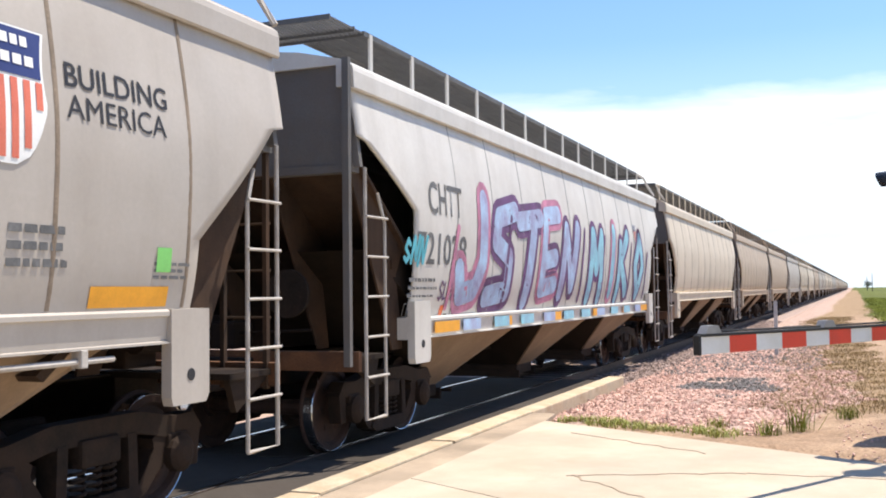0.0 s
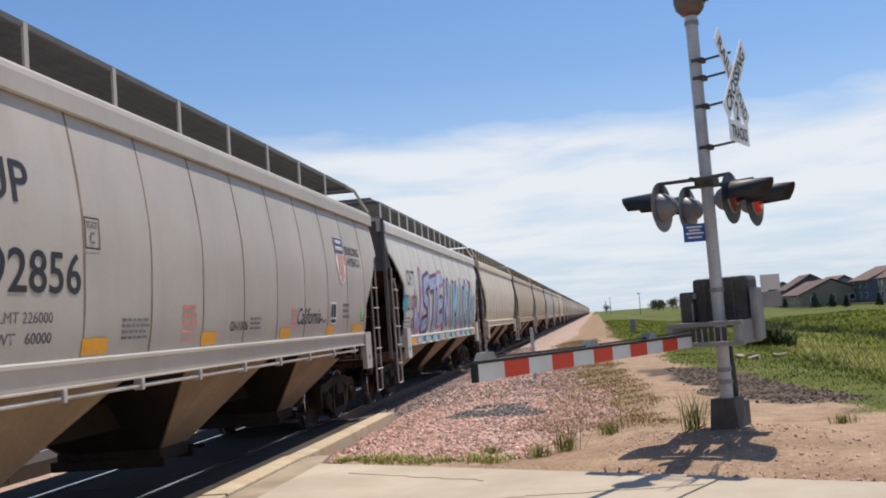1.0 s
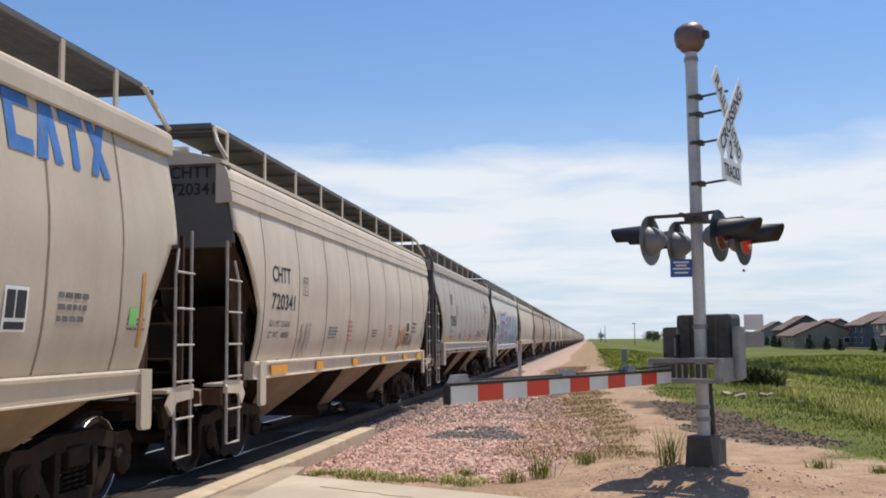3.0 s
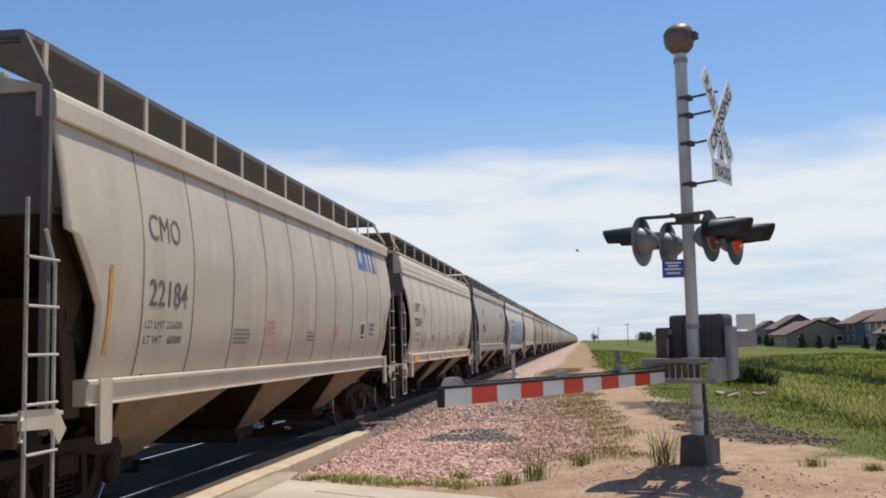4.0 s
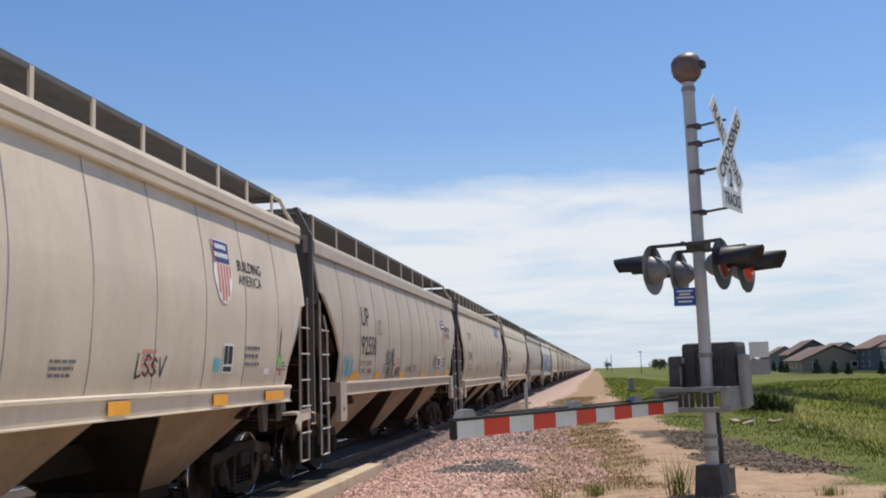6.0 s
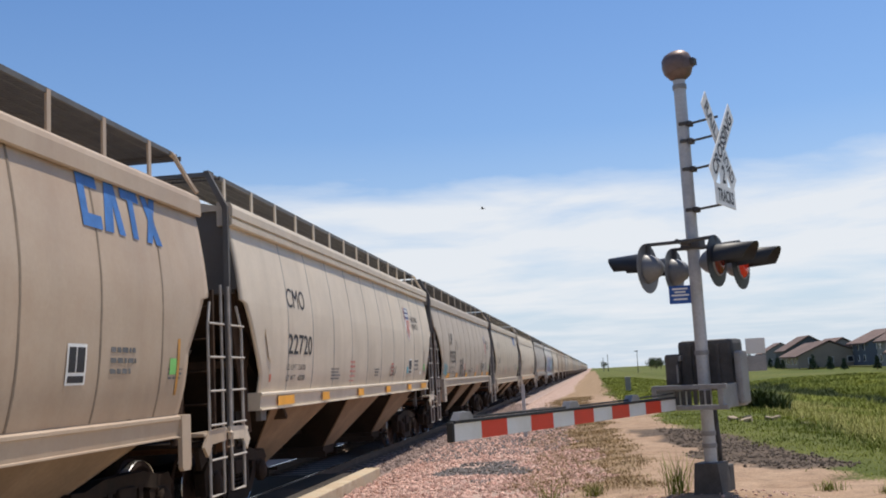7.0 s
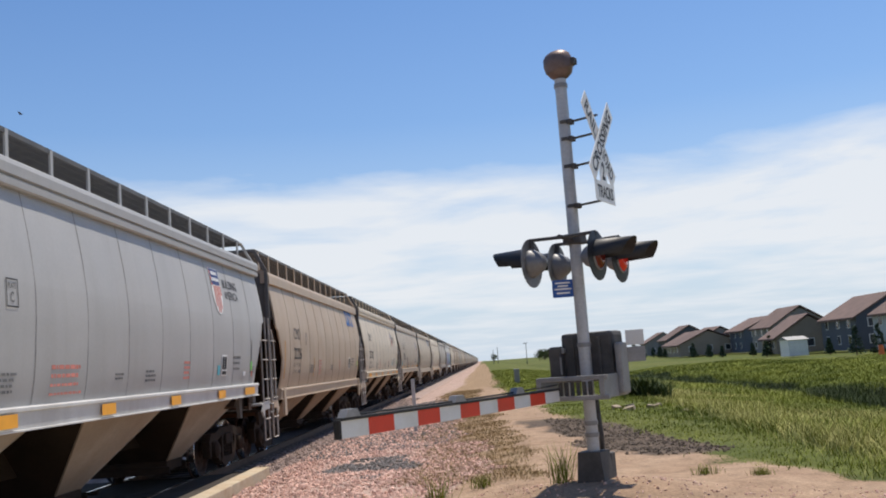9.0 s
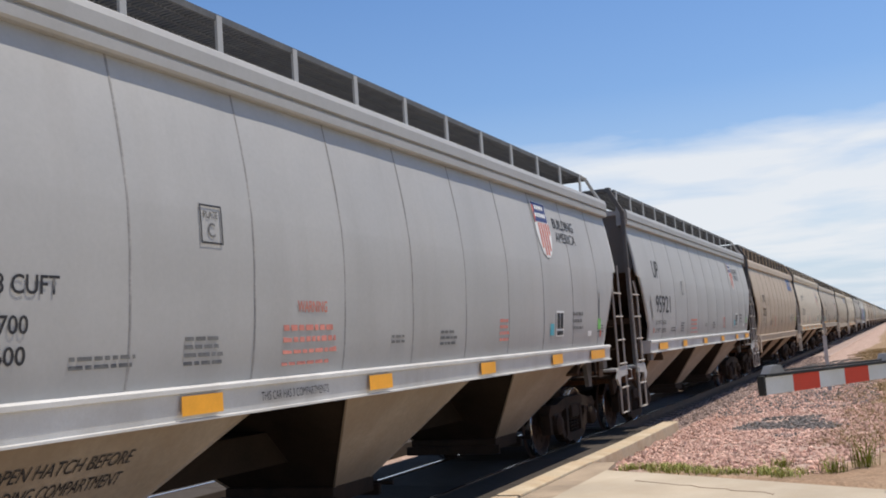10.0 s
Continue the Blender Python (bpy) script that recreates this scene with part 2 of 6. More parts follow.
M = {
    "grey": paint("car_paint_warm_grey", (0.445, 0.405, 0.36)),
    "pale": paint("car_paint_pale_grey", (0.62, 0.595, 0.55)),
    "taupe": paint("car_paint_dusty_taupe", (0.46, 0.39, 0.315), 0.2, (0.33, 0.25, 0.18), 0.35),
    "grey2": paint("car_paint_cool_grey", (0.41, 0.405, 0.395), 0.12, (0.33, 0.31, 0.28), 0.12),
    "beige": paint("car_paint_beige", (0.63, 0.54, 0.425)),
    "beige2": paint("car_paint_dusty_beige", (0.53, 0.455, 0.355), 0.2, (0.36, 0.27, 0.19), 0.35),
    "tan": paint("car_paint_dusty_tan", (0.47, 0.37, 0.275), 0.2, (0.38, 0.26, 0.17), 0.5),
    "seam": material("weld_seam", (0.24, 0.185, 0.135), 0.8, var=0.3, scale=3),
    "seamfaint": material("weld_seam_grey", (0.33, 0.32, 0.31), 0.7, var=0.3, scale=3),
    "hopper": material("dusty_hopper_sheet", (0.28, 0.195, 0.125), 0.8, var=0.15, scale=0.9, fine=18, dust=(0.16, 0.098, 0.055), dust_amt=0.75, streak=0.35),
    "hoppergrey": material("dusty_grey_hopper_sheet", (0.30, 0.25, 0.20), 0.8, var=0.15, scale=0.9, fine=18, dust=(0.22, 0.16, 0.11), dust_amt=0.6, streak=0.3),
    # near-black: the shade between the bins is put into this base colour
    "slopeshade": material("shaded_slope_sheet", (0.024, 0.018, 0.014), 0.95, var=0.35, scale=1.5, dust=(0.045, 0.03, 0.02), dust_amt=0.4, spec=0.1),
    "rust": material("orange_rust", (0.15, 0.065, 0.028), 0.85, var=0.4, scale=3, dust=(0.05, 0.03, 0.02), dust_amt=0.7),
    # rust brown, with the shade between two cars put into the colour
    "endrustshade": material("rusty_shaded_end_sheet", (0.045, 0.030, 0.022), 0.9, spec=0.15, var=0.3, scale=1.2, dust=(0.11, 0.06, 0.035), dust_amt=0.5, streak=0.3),
    # shade on the car ends is put into this dark base colour
    "endshade": material("shaded_end_plate", (0.125, 0.125, 0.125), 0.7, var=0.15, scale=1.2, dust=(0.14, 0.10, 0.07), dust_amt=0.4, streak=0.4),
    "steel": material("greasy_cast_steel", (0.019, 0.014, 0.011), 0.85, 0.0, var=0.35, scale=5, fine=40, dust=(0.05, 0.028, 0.017), dust_amt=0.6, bump=0.4, spec=0.2),
    "wheel": material("rusty_wheel_steel", (0.055, 0.03, 0.022), 0.85, 0.0, var=0.3, scale=6, bump=0.2),
    "tread": material("polished_tread", (0.55, 0.54, 0.53), 0.25, 1.0, var=0.1, bump=0.02),
    "rail": material("rail_steel", (0.10, 0.065, 0.045), 0.8, 0.0, var=0.3),
    "railtop": material("polished_rail_head", (0.6, 0.6, 0.62), 0.22, 1.0, var=0.08, bump=0.02),
    "grate": material("galvanized_grating", (0.13, 0.128, 0.125), 0.6, 0.3, var=0.2),
    "ladder": material("ladder_paint", (0.50, 0.47, 0.43), 0.6, var=0.15, scale=6, dust=(0.2, 0.13, 0.08), dust_amt=0.5),
    "black": material("black_lettering", (0.025, 0.025, 0.03), 0.6, var=0.2),
    "fade": material("faded_grey_lettering", (0.13, 0.13, 0.13), 0.7, var=0.3),
    "redtxt": material("faded_red_lettering", (0.55, 0.20, 0.16), 0.7, var=0.2),
    "yellow": material("yellow_reflector", (0.82, 0.37, 0.03), 0.45, var=0.1),
    "sillgrey": material("dusty_white_sill_paint", (0.56, 0.555, 0.54), 0.6, var=0.08, scale=1.5, dust=(0.38, 0.34, 0.29), dust_amt=0.35, streak=0.2),
    "white": material("white_paint", (0.78, 0.78, 0.76), 0.5, var=0.06),
    "navy": material("navy_paint", (0.03, 0.045, 0.16), 0.5, var=0.1),
    "shieldred": material("shield_red", (0.62, 0.16, 0.10), 0.5, var=0.1),
    "blue": material("logo_blue", (0.05, 0.16, 0.42), 0.6, var=0.2, scale=6),
    "green": material("green_sticker", (0.22, 0.60, 0.16), 0.5, var=0.1),
    "lilac": material("graffiti_lilac", (0.42, 0.38, 0.60), 0.6, var=0.25, scale=3, second=(0.35, 0.50, 0.66)),
    "sky": material("graffiti_pale_blue", (0.33, 0.50, 0.68), 0.6, var=0.25, scale=3, second=(0.25, 0.55, 0.62)),
    "plum": material("graffiti_dark_outline", (0.14, 0.06, 0.16), 0.6, var=0.3),
    "pinkspray": material("graffiti_pink", (0.50, 0.20, 0.30), 0.6, var=0.3),
    "orange": material("orange_chalk", (0.60, 0.30, 0.07), 0.7, var=0.3),
    "teal": material("graffiti_teal", (0.10, 0.42, 0.50), 0.6, var=0.2),
    "concrete": material("road_concrete", (0.45, 0.385, 0.295), 0.9, var=0.14, scale=0.7, fine=90, bump=0.25, dust=(0.36, 0.28, 0.19), dust_amt=0.5, per_object=0.05),
    # concrete much darker than the road: the train's shade is put into it
    "panel": material("shaded_crossing_panel_concrete", (0.075, 0.065, 0.056), 0.95, spec=0.08, var=0.2, scale=1.5, fine=70, bump=0.3, dust=(0.045, 0.035, 0.03), dust_amt=0.6, per_object=0.15),
    "curb": material("weathered_timber_header", (0.50, 0.42, 0.30), 0.9, var=0.2, scale=2, fine=30, bump=0.4, dust=(0.36, 0.22, 0.11), dust_amt=0.6, per_object=0.06),
    "asphalt": material("dirty_asphalt", (0.34, 0.265, 0.19), 0.95, var=0.25, scale=1.5, fine=90, bump=0.5),
    "clod": material("earth_clods", (0.13, 0.098, 0.07), 0.95, var=0.3, island=0.4),
    "tie": material("creosote_tie", (0.07, 0.05, 0.04), 0.9, var=0.3),
    "stone": material("pink_quartzite_ballast", (0.55, 0.315, 0.245), 0.9, spec=0.2, var=0.12, scale=8, island=0.34, second=(0.61, 0.43, 0.35)),
    "stone2": material("grey_ballast", (0.16, 0.145, 0.135), 0.9, var=0.15, scale=8, island=0.35),
    "stonemix": material("mixed_ballast", (0.27, 0.20, 0.17), 0.9, spec=0.2, var=0.15, scale=8, island=0.5, second=(0.33, 0.25, 0.215)),
    "blade": material("grass_blades", (0.115, 0.16, 0.018), 0.8, spec=0.15, var=0.3, scale=0.3, island=0.4, second=(0.24, 0.255, 0.045), bump=0),
    "strip": material("bright_short_grass", (0.29, 0.31, 0.06), 0.75, var=0.2, scale=1.5, island=0.3, second=(0.36, 0.36, 0.11), bump=0),
    "straw": material("seeded_grass_blades", (0.46, 0.42, 0.15), 0.9, spec=0.1, var=0.3, scale=0.5, island=0.3, bump=0),
    "drygrass": material("dry_brown_grass", (0.27, 0.185, 0.085), 0.9, var=0.2, scale=0.7, island=0.35, bump=0),
    "galv": material("galvanized_mast", (0.46, 0.46, 0.46), 0.55, 0.35, var=0.12, scale=5, fine=40),
    "box": material("weathered_grey_casting", (0.085, 0.08, 0.076), 0.7, 0.2, var=0.25, scale=6),
    "boxlt": material("grey_aluminium", (0.27, 0.265, 0.26), 0.55, 0.4, var=0.15, scale=6),
    "bell": material("bronze_grey_bell", (0.17, 0.12, 0.105), 0.5, 0.5, var=0.2, scale=6),
    "lampblk": material("black_lamp_housing", (0.018, 0.018, 0.02), 0.5, var=0.2),
    "lampgrey": material("grey_lamp_back", (0.19, 0.19, 0.195), 0.5, 0.3, var=0.15),
    "lens": material("red_signal_lens", (0.09, 0.012, 0.008), 0.15, var=0.1, emit=(1.0, 0.10, 0.05), emit_s=0.012),
    "lenslit": material("lit_red_signal_lens", (0.3, 0.02, 0.012), 0.15, var=0.1, emit=(1.0, 0.05, 0.03), emit_s=0.14),
    "armred": material("red_reflective_sheet", (0.62, 0.045, 0.018), 0.45, var=0.08),
    "armwhite": material("white_reflective_sheet", (0.66, 0.66, 0.64), 0.45, var=0.06, dust=(0.5, 0.46, 0.36), dust_amt=0.4),
    "signblue": material("blue_sign", (0.02, 0.09, 0.36), 0.4, var=0.1),
    "roofshingle": material("brown_roof_shingles", (0.15, 0.10, 0.082), 0.9, var=0.2, scale=0.6, fine=8, per_object=0.25),
    "siding": material("slate_blue_house_siding", (0.095, 0.11, 0.14), 0.8, var=0.08, scale=0.5, per_object=0.3),
    "sidingpale": material("pale_grey_house_siding", (0.42, 0.44, 0.47), 0.8, var=0.06, scale=0.5),
    "sidinggrey": material("dull_grey_house_siding", (0.22, 0.215, 0.215), 0.8, var=0.08, scale=0.5),
    "sidingtan": material("tan_house_siding", (0.27, 0.225, 0.18), 0.8, var=0.08, scale=0.5, per_object=0.2),
    "pane": material("window_pane", (0.03, 0.035, 0.045), 0.08, var=0.1, spec=0.6, bump=0),
    "conifer": material("conifer_needles", (0.030, 0.055, 0.028), 0.9, var=0.3, scale=2, island=0.3, bump=0),
    "leaf": material("far_leaves", (0.05, 0.072, 0.018), 0.9, var=0.3, scale=0.3, island=0.3, bump=0),
    "bark": material("bark", (0.12, 0.085, 0.06), 0.9, var=0.3),
    "cone": material("orange_plastic", (0.75, 0.16, 0.04), 0.5, var=0.1),
    "hose": material("black_rubber", (0.02, 0.02, 0.02), 0.7, var=0.2),
    "feather": material("dark_feathers", (0.03, 0.03, 0.03), 0.8, var=0.3),
}


# ---- mesh helpers ----
def mesh_from(name, verts, faces, mat, smooth=False):
    me = bpy.data.meshes.new(name)
    me.from_pydata([tuple(map(float, v)) for v in verts], [], faces)
    me.materials.append(mat)
    if smooth:
        me.shade_smooth()
    me.update()
    return me


class Build:
    """Gathers simple solids into one mesh."""

    def __init__(self):
        self.v, self.f = [], []

    def add(self, verts, faces):
        n = len(self.v)
        self.v += [tuple(v) for v in verts]
        self.f += [tuple(i + n for i in f) for f in faces]
        return self

    def box(self, a, b, bev=0.0, m=None):
        (x0, y0, z0), (x1, y1, z1) = a, b
        if bev <= 0:
            vs = [(x, y, z) for x in (x0, x1) for y in (y0, y1) for z in (z0, z1)]
            fs = [(0, 1, 3, 2), (4, 6, 7, 5), (0, 4, 5, 1), (2, 3, 7, 6), (0, 2, 6, 4), (1, 5, 7, 3)]
        else:
            bm = bmesh.new()
            bmesh.ops.create_cube(bm, size=1)
            bmesh.ops.scale(bm, vec=(x1 - x0, y1 - y0, z1 - z0), verts=bm.verts)
            bmesh.ops.translate(bm, vec=((x0 + x1) / 2, (y0 + y1) / 2, (z0 + z1) / 2), verts=bm.verts)
            bmesh.ops.bevel(bm, geom=bm.edges[:], offset=bev, segments=2, affect="EDGES", profile=0.6)
            bm.verts.index_update()
            vs, fs = [v.co[:] for v in bm.verts], [tuple(v.index for v in f.verts) for f in bm.faces]
            bm.free()
        if m is not None:
            vs = [tuple(m @ Vector(v)) for v in vs]
        return self.add(vs, fs)

    def tube(self, pts, r, n=8, cap=True):
        pts = [Vector(p) for p in pts]
        rings = []
        rad = r if isinstance(r, (list, tuple)) else [r] * len(pts)
        for i, p in enumerate(pts):
            d = (pts[min(i + 1, len(pts) - 1)] - pts[max(i - 1, 0)]).normalized()
            side = d.orthogonal().normalized() if abs(d.z) > 0.9 else d.cross(Vector((0, 0, 1))).normalized()
            up = d.cross(side)
            rings.append([p + rad[i] * (math.cos(2 * math.pi * k / n) * side + math.sin(2 * math.pi * k / n) * up) for k in range(n)])
        vs = [v for ring in rings for v in ring]
        fs = [(i * n + k, i * n + (k + 1) % n, (i + 1) * n + (k + 1) % n, (i + 1) * n + k) for i in range(len(pts) - 1) for k in range(n)]
        if cap:
            fs += [tuple(reversed(range(n))), tuple((len(pts) - 1) * n + k for k in range(n))]
        return self.add(vs, fs)

    def lathe(self, prof, n=20, m=None):
        """prof: (radius, height) round local z."""
        vs = [(r * math.cos(2 * math.pi * k / n), r * math.sin(2 * math.pi * k / n), h) for r, h in prof for k in range(n)]
        fs = [(i * n + k, i * n + (k + 1) % n, (i + 1) * n + (k + 1) % n, (i + 1) * n + k) for i in range(len(prof) - 1) for k in range(n)]
        if m is not None:
            vs = [tuple(m @ Vector(v)) for v in vs]
        return self.add(vs, fs)

    def prism(self, poly, a, b, axis="x"):
        """A polygon swept from a to b along an axis; poly gives the two other coordinates in xyz order."""
        n = len(poly)

        def at(p, s):
            return {"x": (s, p[0], p[1]), "y": (p[0], s, p[1]), "z": (p[0], p[1], s)}[axis]

        vs = [at(p, a) for p in poly] + [at(p, b) for p in poly]
        fs = [tuple(range(n)), tuple(reversed(range(n, 2 * n)))] + [(i, i + n, (i + 1) % n + n, (i + 1) % n) for i in range(n)]
        return self.add(vs, fs)

    def mesh(self, name, mat, smooth=False):
        me = mesh_from(name, self.v, self.f, mat)
        bm = bmesh.new()
        bm.from_mesh(me)
        bmesh.ops.recalc_face_normals(bm, faces=bm.faces)
        bm.to_mesh(me)
        bm.free()
        if smooth:
            me.shade_smooth()
        return me


def part(name, me, parent=None, label="", m=None):
    ob = new(name, me)
    if parent is not None:
        ob.parent = parent
    if m is not None:
        ob.matrix_basis = m
    if label:
        tagged(ob, label)
    return ob


def thing(name, label, category, m=None, group="", kind=""):
    ob = new(name)
    if m is not None:
        ob.matrix_basis = m
    return tagged(ob, label, category, group, kind)


TEXTS = {}


def text_mesh(text, size, mat, bold=0.0, width=None, slant=0.0):
    """Letters of the built-in font as a flat mesh in x and y, fitted to a width where one is given."""
    bold = 0.0 if "M" in text else bold
    key = (text, size, mat.name, bold, width, slant)
    if key not in TEXTS:
        cu = bpy.data.curves.new("lettering", "FONT")
        cu.body, cu.size, cu.offset, cu.align_x = text, size / 0.69, bold, "LEFT"
        cu.resolution_u, cu.shear = 3, slant
        ob = new("lettering", cu)
        me = bpy.data.meshes.new_from_object(ob.evaluated_get(bpy.context.evaluated_depsgraph_get()))
        bpy.data.objects.remove(ob)
        me.materials.clear()
        me.materials.append(mat)
        if width and me.vertices:
            x0, x1 = min(v.co.x for v in me.vertices), max(v.co.x for v in me.vertices)
            for v in me.vertices:
                v.co.x = (v.co.x - x0) * width / (x1 - x0)
        TEXTS[key] = me
    return TEXTS[key]


# ---- ground ----
ROAD_U, ROAD_A = Vector((0.883, -0.468)), Vector((-0.468, -0.883))
EDGE = Vector((0.33, 11.28))  # a point of the road's far edge
RAIL_Z, TRACK_X, TRACK2_X = -0.18, -5.85, -10.2


def smooth(a, b, x):
    t = np.clip((x - a) / (b - a), 0, 1)
    return t * t * (3 - 2 * t)


def road_side(x, y):
    """Metres past the road's far edge (positive: off the road)."""
    return -((x - EDGE.x) * ROAD_A.x + (y - EDGE.y) * ROAD_A.y)


def wave(x, y, s, p=0.0):
    return np.sin(x * s + 1.7 * np.sin(y * s * 0.7 + p)) * np.cos(y * s * 0.9 + 1.3 * np.sin(x * s * 0.6 + p))


def height(x, y):
    x, y = np.asarray(x, float), np.asarray(y, float)
    off = smooth(0.0, 1.5, road_side(x, y))
    z = -0.17 + 0 * x
    z = z + off * (0.13 * smooth(-1.2, 1.0, x) * smooth(7.0, 3.0, x))
    z = z - (1.05 * smooth(3.5, 15, x) + 0.15 * smooth(20, 45, x)) * smooth(0, 6, road_side(x, y) + 2)
    z = z - 0.45 * smooth(13.2, 15.5, x) * smooth(18.5, 16.2, x) * off
    z = z + 0.25 * smooth(18, 24, x) * smooth(40, 30, x) * off
    z = z - 0.10 * smooth(-1.5, -3.6, x) * smooth(-5.5, -3.9, x) * off
    z = z - 0.75 * smooth(-13, -18, x)
    z = z - 0.06 * smooth(-3.0, -4.0, x) * (x < -2)
    z = z + off * (0.035 * wave(x, y, 1.1) + 0.02 * wave(x, y, 2.9, 2.0)) * smooth(-4, -2, x)
    z = z + 0.16 * wave(x, y, 0.23, 1.0) * smooth(7, 20, x) * off
    z = z + 0.16 * np.exp(-((x - 1.4) ** 2 + (y - 12.5) ** 2) / 0.9)
    return z


def masks(x, y):
    """Kinds of ground: bare dirt, ballast, dry grass, torn sods."""
    n = 0.5 * wave(x, y, 0.9, 0.4) + 0.35 * wave(x, y, 2.3, 1.9) + 0.2 * wave(x, y, 5.1, 0.7)
    r = road_side(x, y)
    edge = np.minimum(-0.9 + 0.33 * (y - 13.1), np.maximum(0.3 - 0.065 * (y - 16.7), -1.6))
    bal = smooth(0.35, -0.35, x - edge + 0.55 * n) * smooth(0.3, 1.2, r + 0.4 * n)
    bal = np.maximum(bal, smooth(-2.6, -3.2, x + 0.2 * n))
    dirt = smooth(0.9, -0.3, np.abs(x - (1.45 + 0.11 * np.maximum(22 - y, 0) - 0.03 * np.maximum(y - 22, 0))) - (0.55 + 0.09 * np.maximum(21 - y, 0)) + 0.45 * n) * smooth(80, 45, y)
    dirt = np.maximum(dirt, smooth(1.2, -0.2, r - (2.35 + 0.10 * x) + 0.5 * n) * smooth(24, 14, x))
    dry = smooth(0.8, -0.6, np.abs(x - np.maximum(0.55 - 0.03 * (y - 16), -0.5)) - 1.5 + 0.75 * n) * smooth(700, 300, y)
    mud = smooth(0.6, -0.3, np.abs(x - 2.15 - 0.18 * (22 - y)) - 0.55 + 0.6 * n) * smooth(15.4, 16.6, y) * smooth(27.5, 25, y)
    return bal, dirt, dry, mud


def graded(lo, hi, step, far, grow=1.25):
    fine = list(np.arange(lo, hi + 1e-6, step))
    out, s = [], step
    v = fine[-1]
    while v < far:
        s *= grow
        v += s
        out.append(v)
    low, s, v = [], step, fine[0]
    while v > -far:
        s *= grow
        v -= s
        low.append(v)
    return np.array(low[::-1] + fine + out)


def ground_material():
    m = bpy.data.materials.new("meadow_dirt_and_ballast")
    m.use_nodes = True
    nt = m.node_tree
    b = nt.nodes["Principled BSDF"]
    tc = nt.nodes.new("ShaderNodeTexCoord")

    def noise_tex(s, d=6.0, r=0.6):
        return node(nt, "ShaderNodeTexNoise", [(tc.outputs["Object"], "Vector")], vals={"Scale": s, "Detail": d, "Roughness": r}).outputs["Fac"]

    big, mid, fine = noise_tex(0.12), noise_tex(0.9), noise_tex(24, 4)
    far = noise_tex(0.035)

    def ramp(src, a, b2):
        return node(nt, "ShaderNodeValToRGB", [(src, 0)], ramp=[(0.35, a), (0.65, b2)]).outputs["Color"]

    def mix(f, a, b2):
        return node(nt, "ShaderNodeMix", [(f, 0), (a, 6), (b2, 7)], data="RGBA").outputs[2]

    col = mix(big, ramp(mid, (0.055, 0.08, 0.012), (0.13, 0.15, 0.03)), ramp(far, (0.065, 0.085, 0.016), (0.16, 0.15, 0.045)))
    layers = (("dry", (0.22, 0.15, 0.085), (0.36, 0.25, 0.155)), ("dirt", (0.30, 0.20, 0.13), (0.39, 0.275, 0.185)),
              ("mud", (0.07, 0.052, 0.04), (0.15, 0.112, 0.082)), ("ballast", (0.32, 0.225, 0.185), (0.50, 0.365, 0.30)))
    for name, lo, hi in layers:
        at = node(nt, "ShaderNodeAttribute", attr=name)
        edge = node(nt, "ShaderNodeMath", [(mid, 0)], op="ADD", vals={1: -0.5})
        fe = node(nt, "ShaderNodeMath", [(fine, 0)], op="ADD", vals={1: -0.5})
        sm = node(nt, "ShaderNodeMath", [(edge.outputs[0], 0), (fe.outputs[0], 1)], op="ADD")
        s = node(nt, "ShaderNodeMath", [(at.outputs["Fac"], 0), (sm.outputs[0], 1)], op="ADD")
        f = node(nt, "ShaderNodeMapRange", [(s.outputs[0], 0)], vals={1: 0.38, 2: 0.62})
        col = mix(f.outputs[0], col, ramp(fine if name != "dirt" else mid, lo, hi))
    clump = noise_tex(3.2, 5)
    cl = node(nt, "ShaderNodeMapRange", [(clump, 0)], vals={1: 0.3, 2: 0.7, 3: 0.78, 4: 1.18})
    col = node(nt, "ShaderNodeMix", [(col, 6), (cl.outputs[0], 7)], data="RGBA", blend="MULTIPLY", vals={0: 1.0}).outputs[2]
    g = node(nt, "ShaderNodeMapRange", [(fine, 0)], vals={1: 0.3, 2: 0.7, 3: 0.72, 4: 1.22})
    col = node(nt, "ShaderNodeMix", [(col, 6), (g.outputs[0], 7)], data="RGBA", blend="MULTIPLY", vals={0: 1.0}).outputs[2]
    nt.links.new(col, b.inputs["Base Color"])
    b.inputs["Roughness"].default_value = 0.95
    b.inputs["Specular IOR Level"].default_value = 0.15
    bp = node(nt, "ShaderNodeBump", [(fine, "Height")], vals={"Strength": 0.6, "Distance": 0.03})
    nt.links.new(bp.outputs[0], b.inputs["Normal"])
    return m


def build_ground():
    xs, ys = graded(-4.5, 14, 0.25, 3500), graded(4, 44, 0.25, 3500)
    X, Y = np.meshgrid(xs, ys, indexing="ij")
    Z = height(X, Y)
    on_road = (road_side(X, Y) < 0.15) & (X > -3.6)
    Z = np.where(on_road, Z - 0.12, Z)
    Z = np.where((X < -3.3) & (X > -13), np.minimum(Z, -0.42), Z)
    nx, ny = len(xs), len(ys)
    idx = np.arange(nx * ny).reshape(nx, ny)
    faces = np.stack([idx[:-1, :-1], idx[1:, :-1], idx[1:, 1:], idx[:-1, 1:]], -1).reshape(-1, 4)
    me = bpy.data.meshes.new("ground")
    me.from_pydata(np.stack([X, Y, Z], -1).reshape(-1, 3).tolist(), [], faces.tolist())
    me.materials.append(ground_material())
    for name, val in zip(("ballast", "dirt", "dry", "mud"), masks(X, Y)):
        a = me.attributes.new(name, "FLOAT", "POINT")
        a.data.foreach_set("value", val.reshape(-1).astype(np.float32))
    me.shade_smooth()
    tagged(new("ground", me), "green meadow with bare dirt, dry grass and pink ballast", "ground", kind="structure")


build_ground()


